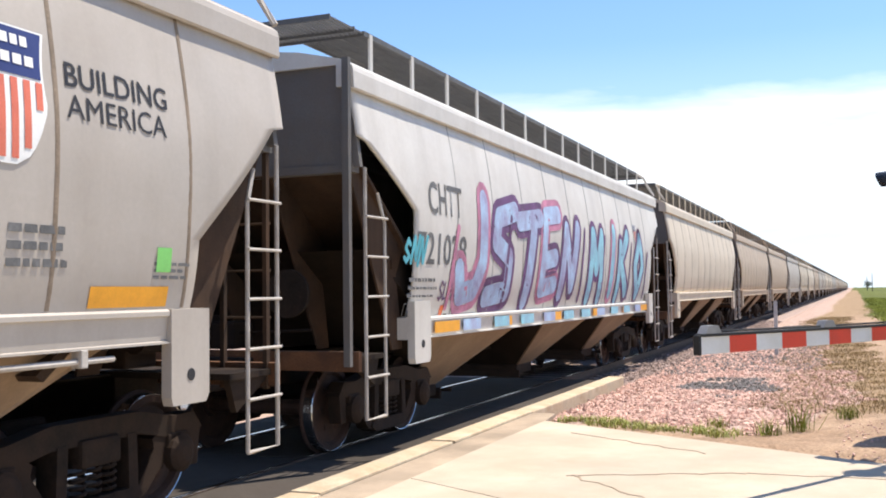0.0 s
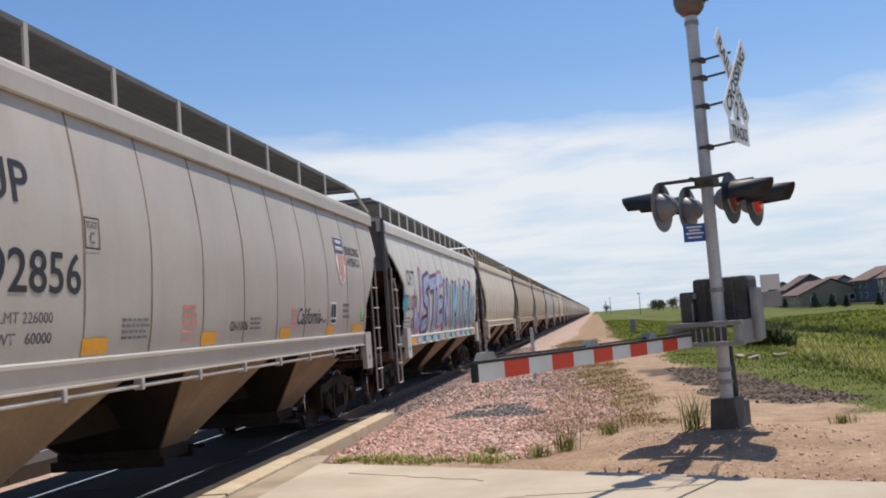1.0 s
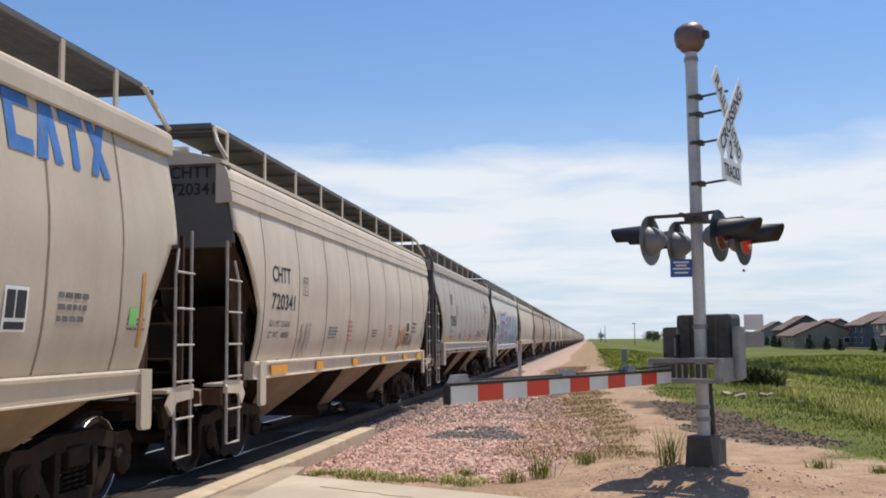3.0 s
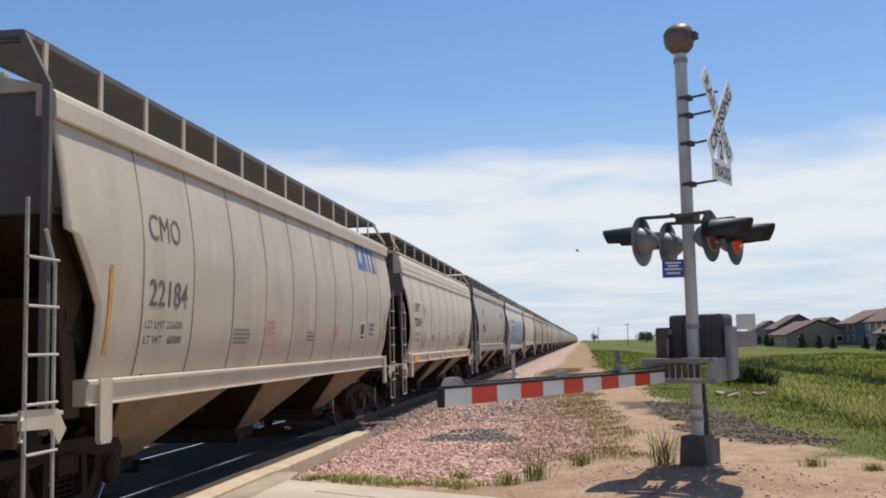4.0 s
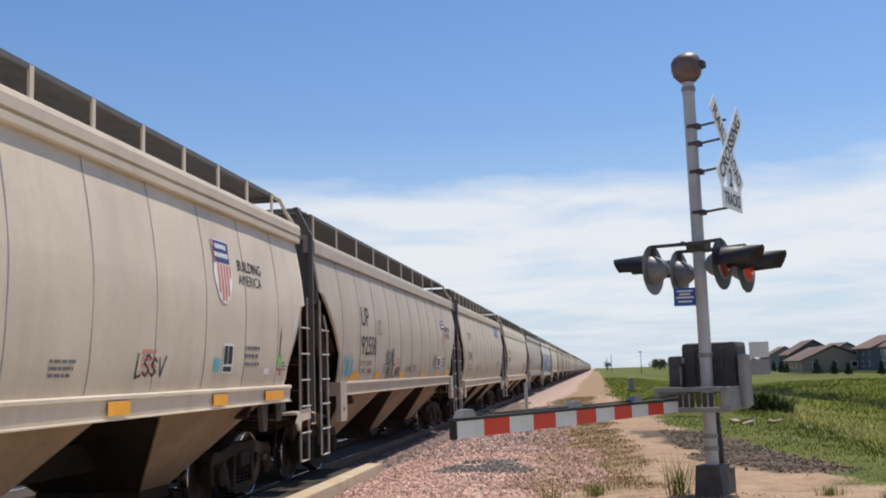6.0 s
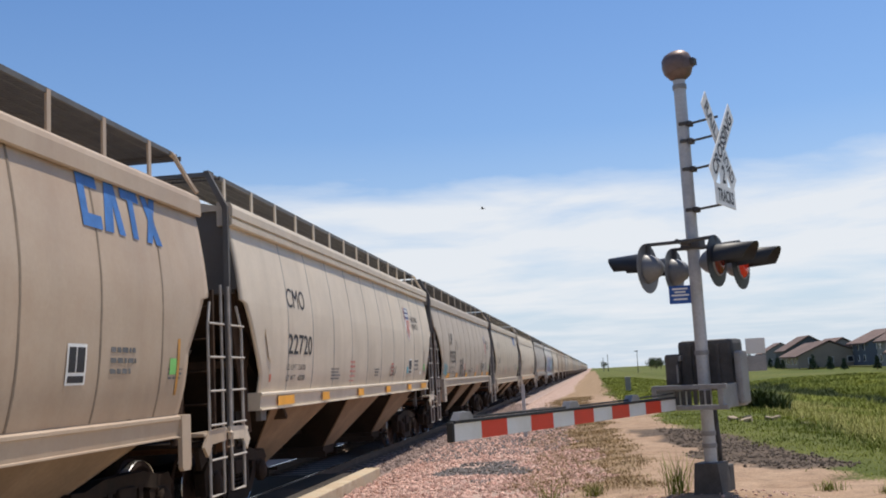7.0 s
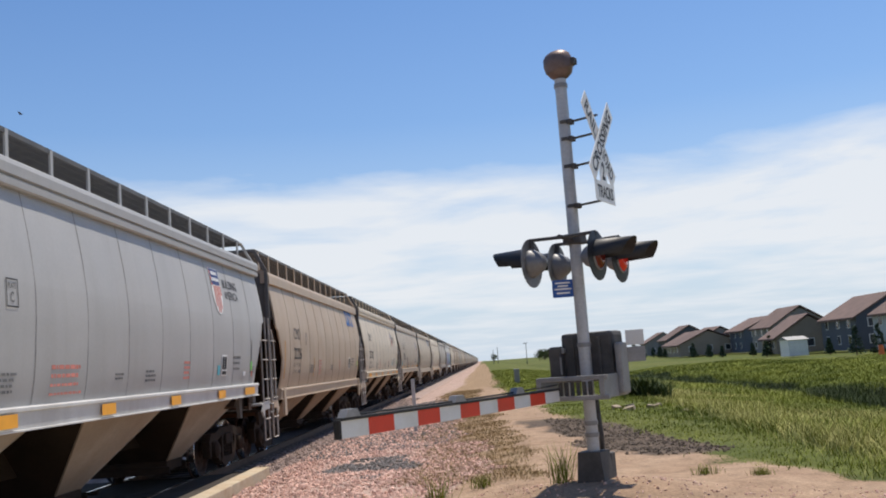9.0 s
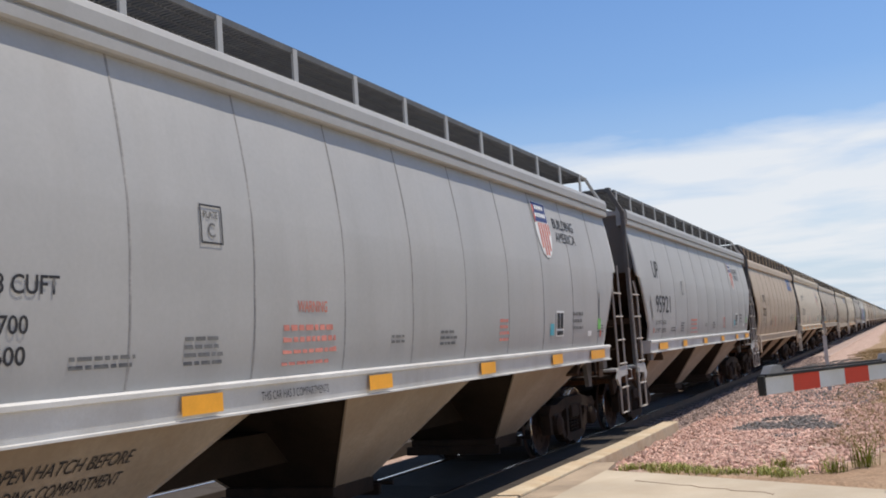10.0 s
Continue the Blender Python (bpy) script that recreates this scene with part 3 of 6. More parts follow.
def clip_poly(poly, keep):
    """Cuts a polygon with keep(p) >= 0, which is linear."""
    out = []
    for i, p in enumerate(poly):
        q = poly[(i + 1) % len(poly)]
        a, b = keep(p), keep(q)
        if a >= 0:
            out.append(p)
        if a * b < 0:
            out.append(tuple(p[k] + (q[k] - p[k]) * a / (a - b) for k in range(2)))
    return out


def build_road():
    road = thing("road", "sunlit worn concrete road with joints and cracks", "road", kind="structure")
    cuts_a = [0.0, 3.7, 7.4, 11.2]
    for i in range(-3, 12):
        for j in range(3):
            u0, u1 = i * 4.6 + 0.9 + 0.008, (i + 1) * 4.6 + 0.9 - 0.008
            a0, a1 = cuts_a[j] + 0.008, cuts_a[j + 1] - 0.008
            poly = [tuple(EDGE + ROAD_U * u + ROAD_A * a) for u, a in ((u0, a0), (u0, a1), (u1, a1), (u1, a0))]
            poly = clip_poly(poly, lambda p: p[0] + 3.5)
            if len(poly) >= 3:
                b = Build().prism(poly, -0.40, -0.15 + 0.004 * ((i * 7 + j * 3) % 3), "z")
                part("slab", b.mesh("slab", M["concrete"]), road)
    far = [tuple(EDGE + ROAD_U * u + ROAD_A * a) for u, a in ((-60, 0), (-60, 11), (0, 11), (0, 0))]
    far = clip_poly(far, lambda p: -13.0 - p[0])
    part("slab", Build().prism(far, -0.5, -0.16, "z").mesh("slab", M["concrete"]), road)
    # narrow irregular cracks, sunk seams of tar
    rnd = random.Random(4)
    for (x0, y0), (x1, y1) in (((-2.2, 9.7), (-0.75, 10.3)), ((-0.75, 10.3), (0.9, 10.45)), ((-2.2, 9.7), (-1.0, 8.6)), ((2.6, 9.6), (2.9, 8.2)), ((-2.9, 12.3), (-1.2, 11.3))):
        n = 12
        pts = [(x0 + (x1 - x0) * k / n + rnd.uniform(-0.035, 0.035), y0 + (y1 - y0) * k / n + rnd.uniform(-0.035, 0.035)) for k in range(n + 1)]
        b = Build()
        for (px, py), (qx, qy) in zip(pts, pts[1:]):
            d = Vector((qx - px, qy - py)).normalized()
            s = Vector((-d.y, d.x)) * rnd.uniform(0.006, 0.013)
            b.prism([(px - s.x, py - s.y), (qx - s.x, qy - s.y), (qx + s.x, qy + s.y), (px + s.x, py + s.y)], -0.15, -0.137, "z")
        part("crack", b.mesh("crack", M["asphalt"]), road)
    strip = [(-3.5, -14.0), (-3.5, 13.2), (-3.62, 14.2), (-3.93, 14.2), (-3.93, -14.0)]
    tagged(part("pavement", Build().prism(strip, -0.4, -0.165, "z").mesh("pavement", M["asphalt"])), "dirty asphalt strip along the crossing edge", "pavement", kind="structure")


build_road()


def build_tracks():
    for tx, name, y1 in ((TRACK_X, "track_1", 900), (TRACK2_X, "track_2", 900)):
        tr = thing(name, "railway track with steel rails on ballast", "track", pose(tx, 0, RAIL_Z), kind="structure")
        for side in (-1, 1):
            x = side * 0.7525
            prof = [(-0.07, -0.17), (0.07, -0.17), (0.07, -0.155), (0.012, -0.13), (0.012, -0.04), (0.036, -0.03), (0.036, -0.003), (-0.036, -0.003), (-0.036, -0.03), (-0.012, -0.04), (-0.012, -0.13), (-0.07, -0.155)]
            part("rail", Build().prism([(x + a, b) for a, b in prof], -60, y1, "y").mesh("rail", M["rail"]), tr)
            part("rail_head", Build().prism([(x + a, b) for a, b in ((-0.030, -0.003), (0.030, -0.003), (0.024, 0.001), (-0.024, 0.001))], -60, y1, "y").mesh("rail_head", M["railtop"]), tr, "polished steel running surface")
        bed = [(-2.0, -0.18), (2.0, -0.18), (2.7, -0.45), (-2.7, -0.45)]
        part("ballast_bed", Build().prism(bed, 20.2, y1, "y").mesh("ballast_bed", M["stonemix"]), tr)
        part("ballast_bed", Build().prism(bed, -60, -14.2, "y").mesh("ballast_bed", M["stonemix"]), tr)
        tie = Build().box((-1.3, -0.11, -0.33), (1.3, 0.11, -0.172), 0.012).mesh("tie", M["tie"])
        for k in range(110):
            part("tie", tie, tr, m=pose(0, 20.6 + k * 0.52, 0))
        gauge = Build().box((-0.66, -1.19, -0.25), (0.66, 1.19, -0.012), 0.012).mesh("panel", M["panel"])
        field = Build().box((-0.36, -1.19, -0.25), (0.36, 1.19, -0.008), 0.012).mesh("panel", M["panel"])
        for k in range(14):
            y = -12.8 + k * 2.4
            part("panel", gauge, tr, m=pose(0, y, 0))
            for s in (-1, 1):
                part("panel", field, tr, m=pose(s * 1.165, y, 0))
    # raised header along the edge of the crossing, broken into lengths
    head = thing("crossing_header", "weathered timber header along the crossing edge, stained orange", "curb", kind="structure")
    y = -13.0
    rnd = random.Random(2)
    for ln in (3.0, 3.2, 3.0, 3.0, 3.1, 3.0, 3.0, 3.0, 2.9, 3.1, 2.8):
        b = Build().box((-0.15, -ln / 2 + 0.012, -0.34), (0.15, ln / 2 - 0.012, 0.0), 0.02)
        part("timber", b.mesh("timber", M["curb"]), head, m=pose(-4.09 + rnd.uniform(-0.015, 0.015), y + ln / 2, RAIL_Z + 0.035 + rnd.uniform(-0.012, 0.012), 0, 0, rnd.uniform(-0.3, 0.3)))
        y += ln
        if y > 18:
            break


build_tracks()


# ---- covered hopper cars ----
PROFILE = [(1.24, 1.44), (1.45, 1.505), (1.60, 1.548), (1.80, 1.588), (2.05, 1.612), (2.5, 1.634), (2.8, 1.630), (3.15, 1.592), (3.4, 1.553), (3.63, 1.512), (3.85, 1.462)]
CAR_L, TOP_Y, SILL_Y = 16.85, 7.72, 6.88
SEAM_S, SEAM_P = 1.33, 0.0  # spacing and phase of the welds of the car being built
LOW, BEND = 0.0, 2.1  # how much lower its sill lies, and where its end cut turns upright


def half_width(z):
    """Half the body's width at a height over the rail; a smooth oval side."""
    h = 0.11
    at = lambda q: float(np.interp(q, [p[0] for p in PROFILE], [p[1] for p in PROFILE]))
    return (at(z - h) + 2 * at(z) + at(z + h)) / 4


def bulge(y, z):
    """Plates swell a little between the welds and are nowhere quite flat."""
    if not 1.3 < z < 3.82:
        return 0.0
    return 0.011 * abs(math.sin(math.pi * (y - SEAM_P) / SEAM_S)) * math.sin(math.pi * (z - 1.3) / 2.52) + 0.003 * noise.noise((y * 0.8, z * 1.3, 0.5))


def sheet_end(z, cut=2.95):
    return float(np.interp(z, [1.2, BEND, cut - 0.03, cut, 4.5], [6.76, 6.80, TOP_Y - 0.16, TOP_Y, TOP_Y]))


MESH = {}


def side_mesh(paint_key, cut, fine):
    key = ("side", paint_key, cut, fine, TOP_Y, SEAM_S, SEAM_P, LOW, BEND)
    if key not in MESH:
        zs = sorted({*np.linspace(1.5 - LOW, 3.82, 24 if fine else 10), cut - 0.03, cut, BEND})
        us = np.linspace(-1, 1, 121 if fine else 41)
        vs, n = [], len(us)
        for off in (0.0, -0.03):
            for z in zs:
                for u in us:
                    y = u * sheet_end(z, cut)
                    vs.append((half_width(z) + bulge(y, z) + off, y, z))
        fs = []
        k = len(zs) * n
        for i in range(len(zs) - 1):
            for j in range(n - 1):
                a = i * n + j
                fs.append((a, a + 1, a + n + 1, a + n))
                fs.append((k + a, k + a + n, k + a + n + 1, k + a + 1))
        for col in (0, n - 1):
            for i in range(len(zs) - 1):
                a, b2 = i * n + col, (i + 1) * n + col
                fs.append((a, b2, b2 + k, a + k) if col == 0 else (a, a + k, b2 + k, b2))
        for j in range(n - 1):
            fs.append((j, j + k, j + 1 + k, j + 1))
        MESH[key] = mesh_from("side_sheet", vs, fs, M[paint_key], True)
    return MESH[key]


def cached(key, make):
    key = (TOP_Y, LOW, *key)
    if key not in MESH:
        MESH[key] = make()
    return MESH[key]


def seam_mesh(mat_key, top):
    """A low rounded weld up the side, with its stain; it follows the bowed plate."""
    def make():
        b = Build()
        zs = np.linspace(1.61 - LOW, top, 18)
        w = 0.020 if mat_key == "seam" else 0.013
        for z0, z1 in zip(zs, zs[1:]):
            x0, x1 = half_width(z0) + 0.003, half_width(z1) + 0.003
            b.add([(x0 - 0.001, -w, z0), (x0 + 0.005, 0, z0), (x0 - 0.001, w, z0), (x1 - 0.001, -w, z1), (x1 + 0.005, 0, z1), (x1 - 0.001, w, z1)],
                  [(0, 1, 4, 3), (1, 2, 5, 4)])
        return b.mesh("seam", M[mat_key], True)
    return cached(("seam", mat_key, top), make)


def eave_mesh(paint_key, stepped):
    def make():
        if stepped == "grooved":
            prof = [(1.42, 3.775), (1.535, 3.775), (1.555, 3.79), (1.558, 3.86), (1.535, 3.875), (1.53, 3.89), (1.565, 3.90), (1.568, 4.00), (1.55, 4.055), (1.51, 4.08), (1.35, 4.09), (1.35, 3.775)]
        elif stepped:
            prof = [(1.42, 3.46), (1.565, 3.47), (1.575, 3.48), (1.565, 3.59), (1.535, 3.61), (1.555, 3.62), (1.54, 3.74), (1.51, 3.76), (1.525, 3.77), (1.50, 3.87), (1.46, 3.93), (1.35, 3.98), (1.35, 3.46)]
        else:
            prof = [(1.42, 3.75), (1.53, 3.72), (1.55, 3.735), (1.545, 3.90), (1.53, 3.955), (1.49, 3.99), (1.35, 4.03), (1.35, 3.75)]
        return Build().prism(prof, -TOP_Y - 0.03, TOP_Y + 0.03, "y").mesh("eave", M[paint_key])
    return cached(("eave", paint_key, stepped), make)


def roof_mesh(paint_key):
    def make():
        prof = [(-1.42, 3.98), (-1.42, 4.03), (-0.9, 4.15), (-0.4, 4.21), (0.4, 4.21), (0.9, 4.15), (1.42, 4.03), (1.42, 3.98)]
        return Build().prism(prof, -TOP_Y, TOP_Y, "y").mesh("roof", M[paint_key])
    return cached(("roof", paint_key), make)


def walkway_mesh():
    def make():
        b = Build()
        for x in (0.62, 0.78, 0.94, 1.10):
            b.box((x - 0.006, -7.3, 4.470), (x + 0.006, 7.3, 4.495))
        b.box((1.25, -7.3, 4.455), (1.275, 7.3, 4.510)).box((0.50, -7.3, 4.455), (0.525, 7.3, 4.510))
        y = -7.28
        while y < 7.3:
            b.box((0.52, y, 4.475), (1.26, y + 0.028, 4.492))
            y += 0.052
        return b.mesh("running_board", M["grate"])
    return cached(("walk",), make)


def solid_walk_mesh():
    def make():
        b = Build().box((0.45, -7.3, 4.480), (1.275, 7.3, 4.492)).box((1.255, -7.3, 4.450), (1.275, 7.3, 4.510))
        for k in range(14):
            b.box((0.45, -7.1 + k * 1.09, 4.445), (1.26, -7.07 + k * 1.09, 4.480))
        return b.mesh("running_board", M["grate"])
    return cached(("walk2",), make)


def end_walk_mesh():
    def make():
        b = Build()
        for x in np.arange(-1.25, 1.26, 0.055):
            b.box((x - 0.013, 7.3, 4.475), (x + 0.013, TOP_Y, 4.492))
        for y in (7.3, 7.52, TOP_Y):
            b.box((-1.27, y - 0.012, 4.45), (1.27, y + 0.012, 4.505))
        return b.mesh("end_walkway", M["grate"])
    return cached(("endwalk",), make)


def end_bracket_mesh(paint_key):
    return cached(("endbracket", paint_key), lambda: Build().tube([(1.27, 7.2, 4.48), (1.27, TOP_Y - 0.1, 4.47), (1.36, TOP_Y + 0.02, 4.25), (1.50, TOP_Y + 0.04, 4.02)], 0.03, 6).mesh("end_bracket", M[paint_key]))


def post_mesh(paint_key):
    return cached(("post", paint_key), lambda: Build().box((-0.012, -0.035, 0), (0.012, 0.035, 0.42)).mesh("post", M[paint_key]))


def hatch_mesh(paint_key):
    def make():
        b = Build()
        b.prism([(-0.34, 4.22), (0.34, 4.22), (0.30, 4.42), (0.12, 4.47), (-0.12, 4.47), (-0.30, 4.42)], -6.9, 6.9, "y")
        for k in range(8):
            y = -6.3 + k * 1.8
            b.box((-0.37, y - 0.05, 4.24), (0.37, y + 0.05, 4.50), 0.015)
        return b.mesh("trough_hatch", M[paint_key])
    return cached(("hatch", paint_key), make)


def sill_mesh(paint_key):
    def make():
        prof = [(1.42, 1.60), (1.615, 1.60), (1.635, 1.585), (1.635, 1.555), (1.615, 1.55), (1.60, 1.38), (1.63, 1.375), (1.63, 1.36), (1.42, 1.36)]
        prof = [(x - 0.25 * LOW, z - LOW) for x, z in prof]
        return Build().prism(prof, -SILL_Y, SILL_Y, "y").mesh("side_sill", M[paint_key])
    return cached(("sill", paint_key), make)


def pipe_mesh():
    def make():
        b = Build().tube([(1.60, -5.9, 1.29), (1.60, 5.9, 1.29)], 0.02, 8)
        for k in range(9):
            y = -5.6 + k * 1.4
            b.box((1.55, y - 0.03, 1.25), (1.64, y + 0.03, 1.365), 0.01)
        return b.mesh("brake_pipe", M["ladder"])
    return cached(("pipe",), make)


def pad_mesh(paint_key, kind):
    def make():
        b = Build()
        if kind == "wide":
            b.prism([(-0.22, 1.60), (0.22, 1.60), (0.22, 0.98), (0.18, 0.92), (-0.20, 0.92), (-0.22, 0.98)], 1.56, 1.645, "x")
        elif kind == "narrow":
            b.prism([(-0.02, 1.60 - LOW), (0.22, 1.60 - LOW), (0.22, 0.86), (0.19, 0.82), (0.02, 0.82), (-0.02, 0.86)], 1.55, 1.60, "x")
        else:
            b.prism([(-0.22, 1.36), (0.10, 1.36), (0.02, 0.95), (-0.12, 0.95)], 1.25, 1.32, "x").box((1.50, -0.12, 1.22), (1.58, 0.10, 1.37), 0.012)
        return b.mesh("bolster_web", M[paint_key])
    return cached(("pad", paint_key, kind), make)


def step_bracket_mesh(paint_key):
    """Pressed plate at the car's corner that carries the foot of the ladder, with its stirrup."""
    def make():
        b = Build().prism([(7.28, 1.02), (7.40, 0.90), (7.52, 1.04), (7.98, 1.06), (7.98, 1.22), (7.42, 1.20)], 1.56, 1.595, "x")
        b.box((1.30, 7.30, 1.14), (1.58, 7.98, 1.18), 0.01).tube([(1.60, 7.98, 1.16), (1.64, 8.06, 1.14), (1.64, 8.08, 0.98), (1.60, 7.98, 0.98)], 0.014, 6)
        return b.mesh("step_bracket", M[paint_key])
    return cached(("stepbracket", paint_key), make)


def jack_hole_mesh():
    return cached(("hole",), lambda: Build().lathe([(0.0, 0), (0.045, 0), (0.045, 0.004), (0.0, 0.004)], 12, pose(1.646, 0, 1.13, 0, 90, 0)).mesh("jacking_hole", M["black"]))


HOP = dict(bot=0.42, mid=1.44, top=2.15, x0=0.62, x1=1.50, y0=0.36)


def hopper_mesh(y1):
    """A bin: steep end slopes that go on up to the ridge between two bins, flat pitched sides below the sill."""
    def make():
        b = Build()
        h = HOP
        m = h["mid"] - LOW
        y2 = h["y0"] + (y1 - h["y0"]) * (h["top"] - h["bot"]) / (m - h["bot"])
        vs = [(sx * x, sy * y, z) for x, y, z in ((h["x0"], h["y0"], h["bot"]), (h["x1"], y1, m), (h["x1"] - 0.1, y2, h["top"])) for sx, sy in ((1, 1), (1, -1), (-1, -1), (-1, 1))]
        fs = [(4 * k + i, 4 * k + (i + 1) % 4, 4 * k + 4 + (i + 1) % 4, 4 * k + 4 + i) for k in range(2) for i in range(4)] + [(0, 1, 2, 3), (8, 11, 10, 9)]
        b.add(vs, fs)
        # slopes carry the bay shade in their colour
        return b.mesh("hopper", M["slopeshade"])
    return cached(("hopper", y1), make)


def hopper_side_mesh(y1, mat_key):
    def make():
        b = Build()
        h = HOP
        top, bot, y0, x1, x0 = h["mid"] - LOW, h["bot"], h["y0"], h["x1"] + 0.006, h["x0"] + 0.008
        n = 6
        vs = []
        for off in (0.0, 0.014):
            for k in range(n + 1):
                f = k / n
                for g in np.linspace(-1, 1, 7):
                    vs.append((x1 + (x0 - x1) * f + off + 0.006 * (1 - g * g) * math.sin(math.pi * f), g * (y1 + (y0 - y1) * f), top + (bot - top) * f))
        q = 7 * (n + 1)
        fs = []
        for i in range(n):
            for j in range(6):
                a = i * 7 + j
                fs += [(a, a + 1, a + 8, a + 7), (q + a, q + a + 7, q + a + 8, q + a + 1)]
            fs += [(i * 7, i * 7 + 7, q + i * 7 + 7, q + i * 7), (i * 7 + 6, q + i * 7 + 6, q + i * 7 + 13, i * 7 + 13)]
        b.add(vs, fs)
        for s2 in (-1, 1):  # flanged edges
            b.tube([(x1 + 0.012, s2 * y1, top), (x0 + 0.012, s2 * y0, bot)], 0.016, 5)
        return b.mesh("hopper_side", M[mat_key])
    return cached(("hopperside", y1, mat_key), make)


def gate_mesh():
    def make():
        b = Build().box((-0.66, -0.42, 0.27), (0.66, 0.42, 0.43), 0.015)
        for s in (-1, 1):
            b.box((-0.72, s * 0.44 - 0.03, 0.22), (0.72, s * 0.44 + 0.03, 0.34), 0.01)
        b.tube([(-0.85, 0.5, 0.34), (0.85, 0.5, 0.34)], 0.025, 8)
        return b.mesh("discharge_gate", M["steel"])
    return cached(("gate",), make)


def end_sheet_mesh():
    def make():
        b = Build()
        # slope sheet running down and inward from under the end plate, stiffened by thin webs
        b.prism([(TOP_Y - 0.16, 3.05), (TOP_Y - 0.10, 3.05), (5.40, 1.18), (5.34, 1.22)], -1.50, 1.50, "x")
        for x in (-1.42, -0.5, 0.5, 1.42):
            b.prism([(TOP_Y - 0.2, 2.98), (TOP_Y - 0.1, 2.9), (7.0, 1.08), (6.75, 1.08), (6.9, 1.9), (6.7, 2.2)], x - 0.012, x + 0.012, "x")
        b.box((-1.45, 6.98, 1.95), (1.45, 7.04, 2.05))
        return b.mesh("slope_sheet", M["endrustshade"])
    return cached(("slope",), make)


def end_plate_mesh(paint_key):
    def make():
        poly = [(-half_width(z) + 0.04, z) for z in (2.95, 3.3, 3.7)] + [(-1.50, 3.95), (-0.9, 4.12), (0.9, 4.12), (1.50, 3.95)] + [(half_width(z) - 0.04, z) for z in (3.7, 3.3, 2.95)]
        b = Build().prism(poly, TOP_Y - 0.10, TOP_Y - 0.04, "y")
        b.box((-1.5, TOP_Y - 0.16, 2.90), (1.5, TOP_Y - 0.02, 2.98))
        return b.mesh("end_plate", M[paint_key])
    return cached(("endplate", paint_key), make)


def corner_post_mesh(paint_key, full):
    def make():
        b = Build().box((1.46, TOP_Y + 0.06, 0.98), (1.53, TOP_Y + 0.12, 4.02))
        if full:
            m = Matrix.Translation((1.495, TOP_Y + 0.09, 4.0)) @ pose(0, 0, 0, 0, -27, 0)
            b.box((-0.035, -0.03, 0.0), (0.035, 0.03, 0.53), 0, m)
            b.box((1.22, TOP_Y - 0.06, 4.45), (1.29, TOP_Y + 0.12, 4.50))
        return b.mesh("corner_post", M[paint_key])
    return cached(("cpost", paint_key, full), make)


def ladder_mesh(paint_key):
    def make():
        b = Build()
        top = 2.95
        b.tube([(1.58, 7.92, 0.42), (1.58, 7.92, top)], 0.019, 6)
        b.tube([(1.58, 7.48, 0.42), (1.58, 7.48, 2.42), (1.56, 7.60, 2.72)], 0.020, 6)
        for z in (0.46, 0.86, 1.26, 1.66, 2.06, 2.46):
            b.tube([(1.61, 7.46, z), (1.61, 7.94, z)], 0.015, 6)
        b.tube([(1.58, 7.48, 0.44), (1.58, 7.92, 0.44)], 0.022, 6)
        return b.mesh("side_ladder", M[paint_key])
    return cached(("ladder", paint_key), make)


def stile_mesh(k):
    def make():
        b = Build()
        if k:
            b.tube([(1.58, 7.48, 0.44), (1.58, 7.92, 0.44), (1.58, 7.92, 2.95)], 0.019, 6)
        else:
            b.tube([(1.58, 7.48, 0.44), (1.58, 7.48, 2.42), (1.56, 7.60, 2.72)], 0.018, 6)
        return b.mesh("stile", M["ladder"])
    return cached(("stile", k), make)


def rung_mesh():
    return cached(("rung",), lambda: Build().tube([(1.605, 7.46, 0), (1.605, 7.94, 0)], 0.014, 6).mesh("rung", M["ladder"]))


def end_ladder_mesh():
    def make():
        b = Build()
        for x in (1.02, 1.45):
            b.box((x - 0.02, 7.93, 0.9), (x + 0.02, 7.98, 2.9))
        for z in np.arange(1.1, 2.9, 0.4):
            b.tube([(1.0, 7.99, z), (1.47, 7.99, z)], 0.013, 6)
        # end ladders share the rust colour that has the gap's shade in it
        return b.mesh("end_ladder", M["endrustshade"])
    return cached(("eladder",), make)


def platform_mesh():
    def make():
        b = Build().box((-1.5, 7.35, 1.02), (1.5, 8.0, 1.07))
        b.box((-0.33, 5.0, 0.72), (0.33, 8.12, 1.05), 0.02)
        b.prism([(7.4, 1.02), (8.0, 1.02), (7.5, 0.75)], 1.40, 1.46, "x")
        b.prism([(7.4, 1.02), (8.0, 1.02), (7.5, 0.75)], -1.46, -1.40, "x")
        return b.mesh("end_platform", M["steel"])
    return cached(("platform",), make)


def end_sill_mesh():
    return cached(("endsill",), lambda: Build().box((-1.55, 7.95, 0.92), (1.55, 8.02, 1.12), 0.01).mesh("end_sill", M["rust"]))


def coupler_mesh():
    def make():
        b = Build().box((-0.09, 8.0, 0.78), (0.09, 8.36, 0.98), 0.02)
        b.box((-0.16, 8.28, 0.73), (0.16, 8.52, 1.03), 0.05)
        b.tube([(0.25, 8.1, 0.85), (0.28, 8.25, 0.55), (0.2, 8.42, 0.5)], 0.025, 8)
        return b.mesh("coupler", M["steel"])
    return cached(("coupler",), make)


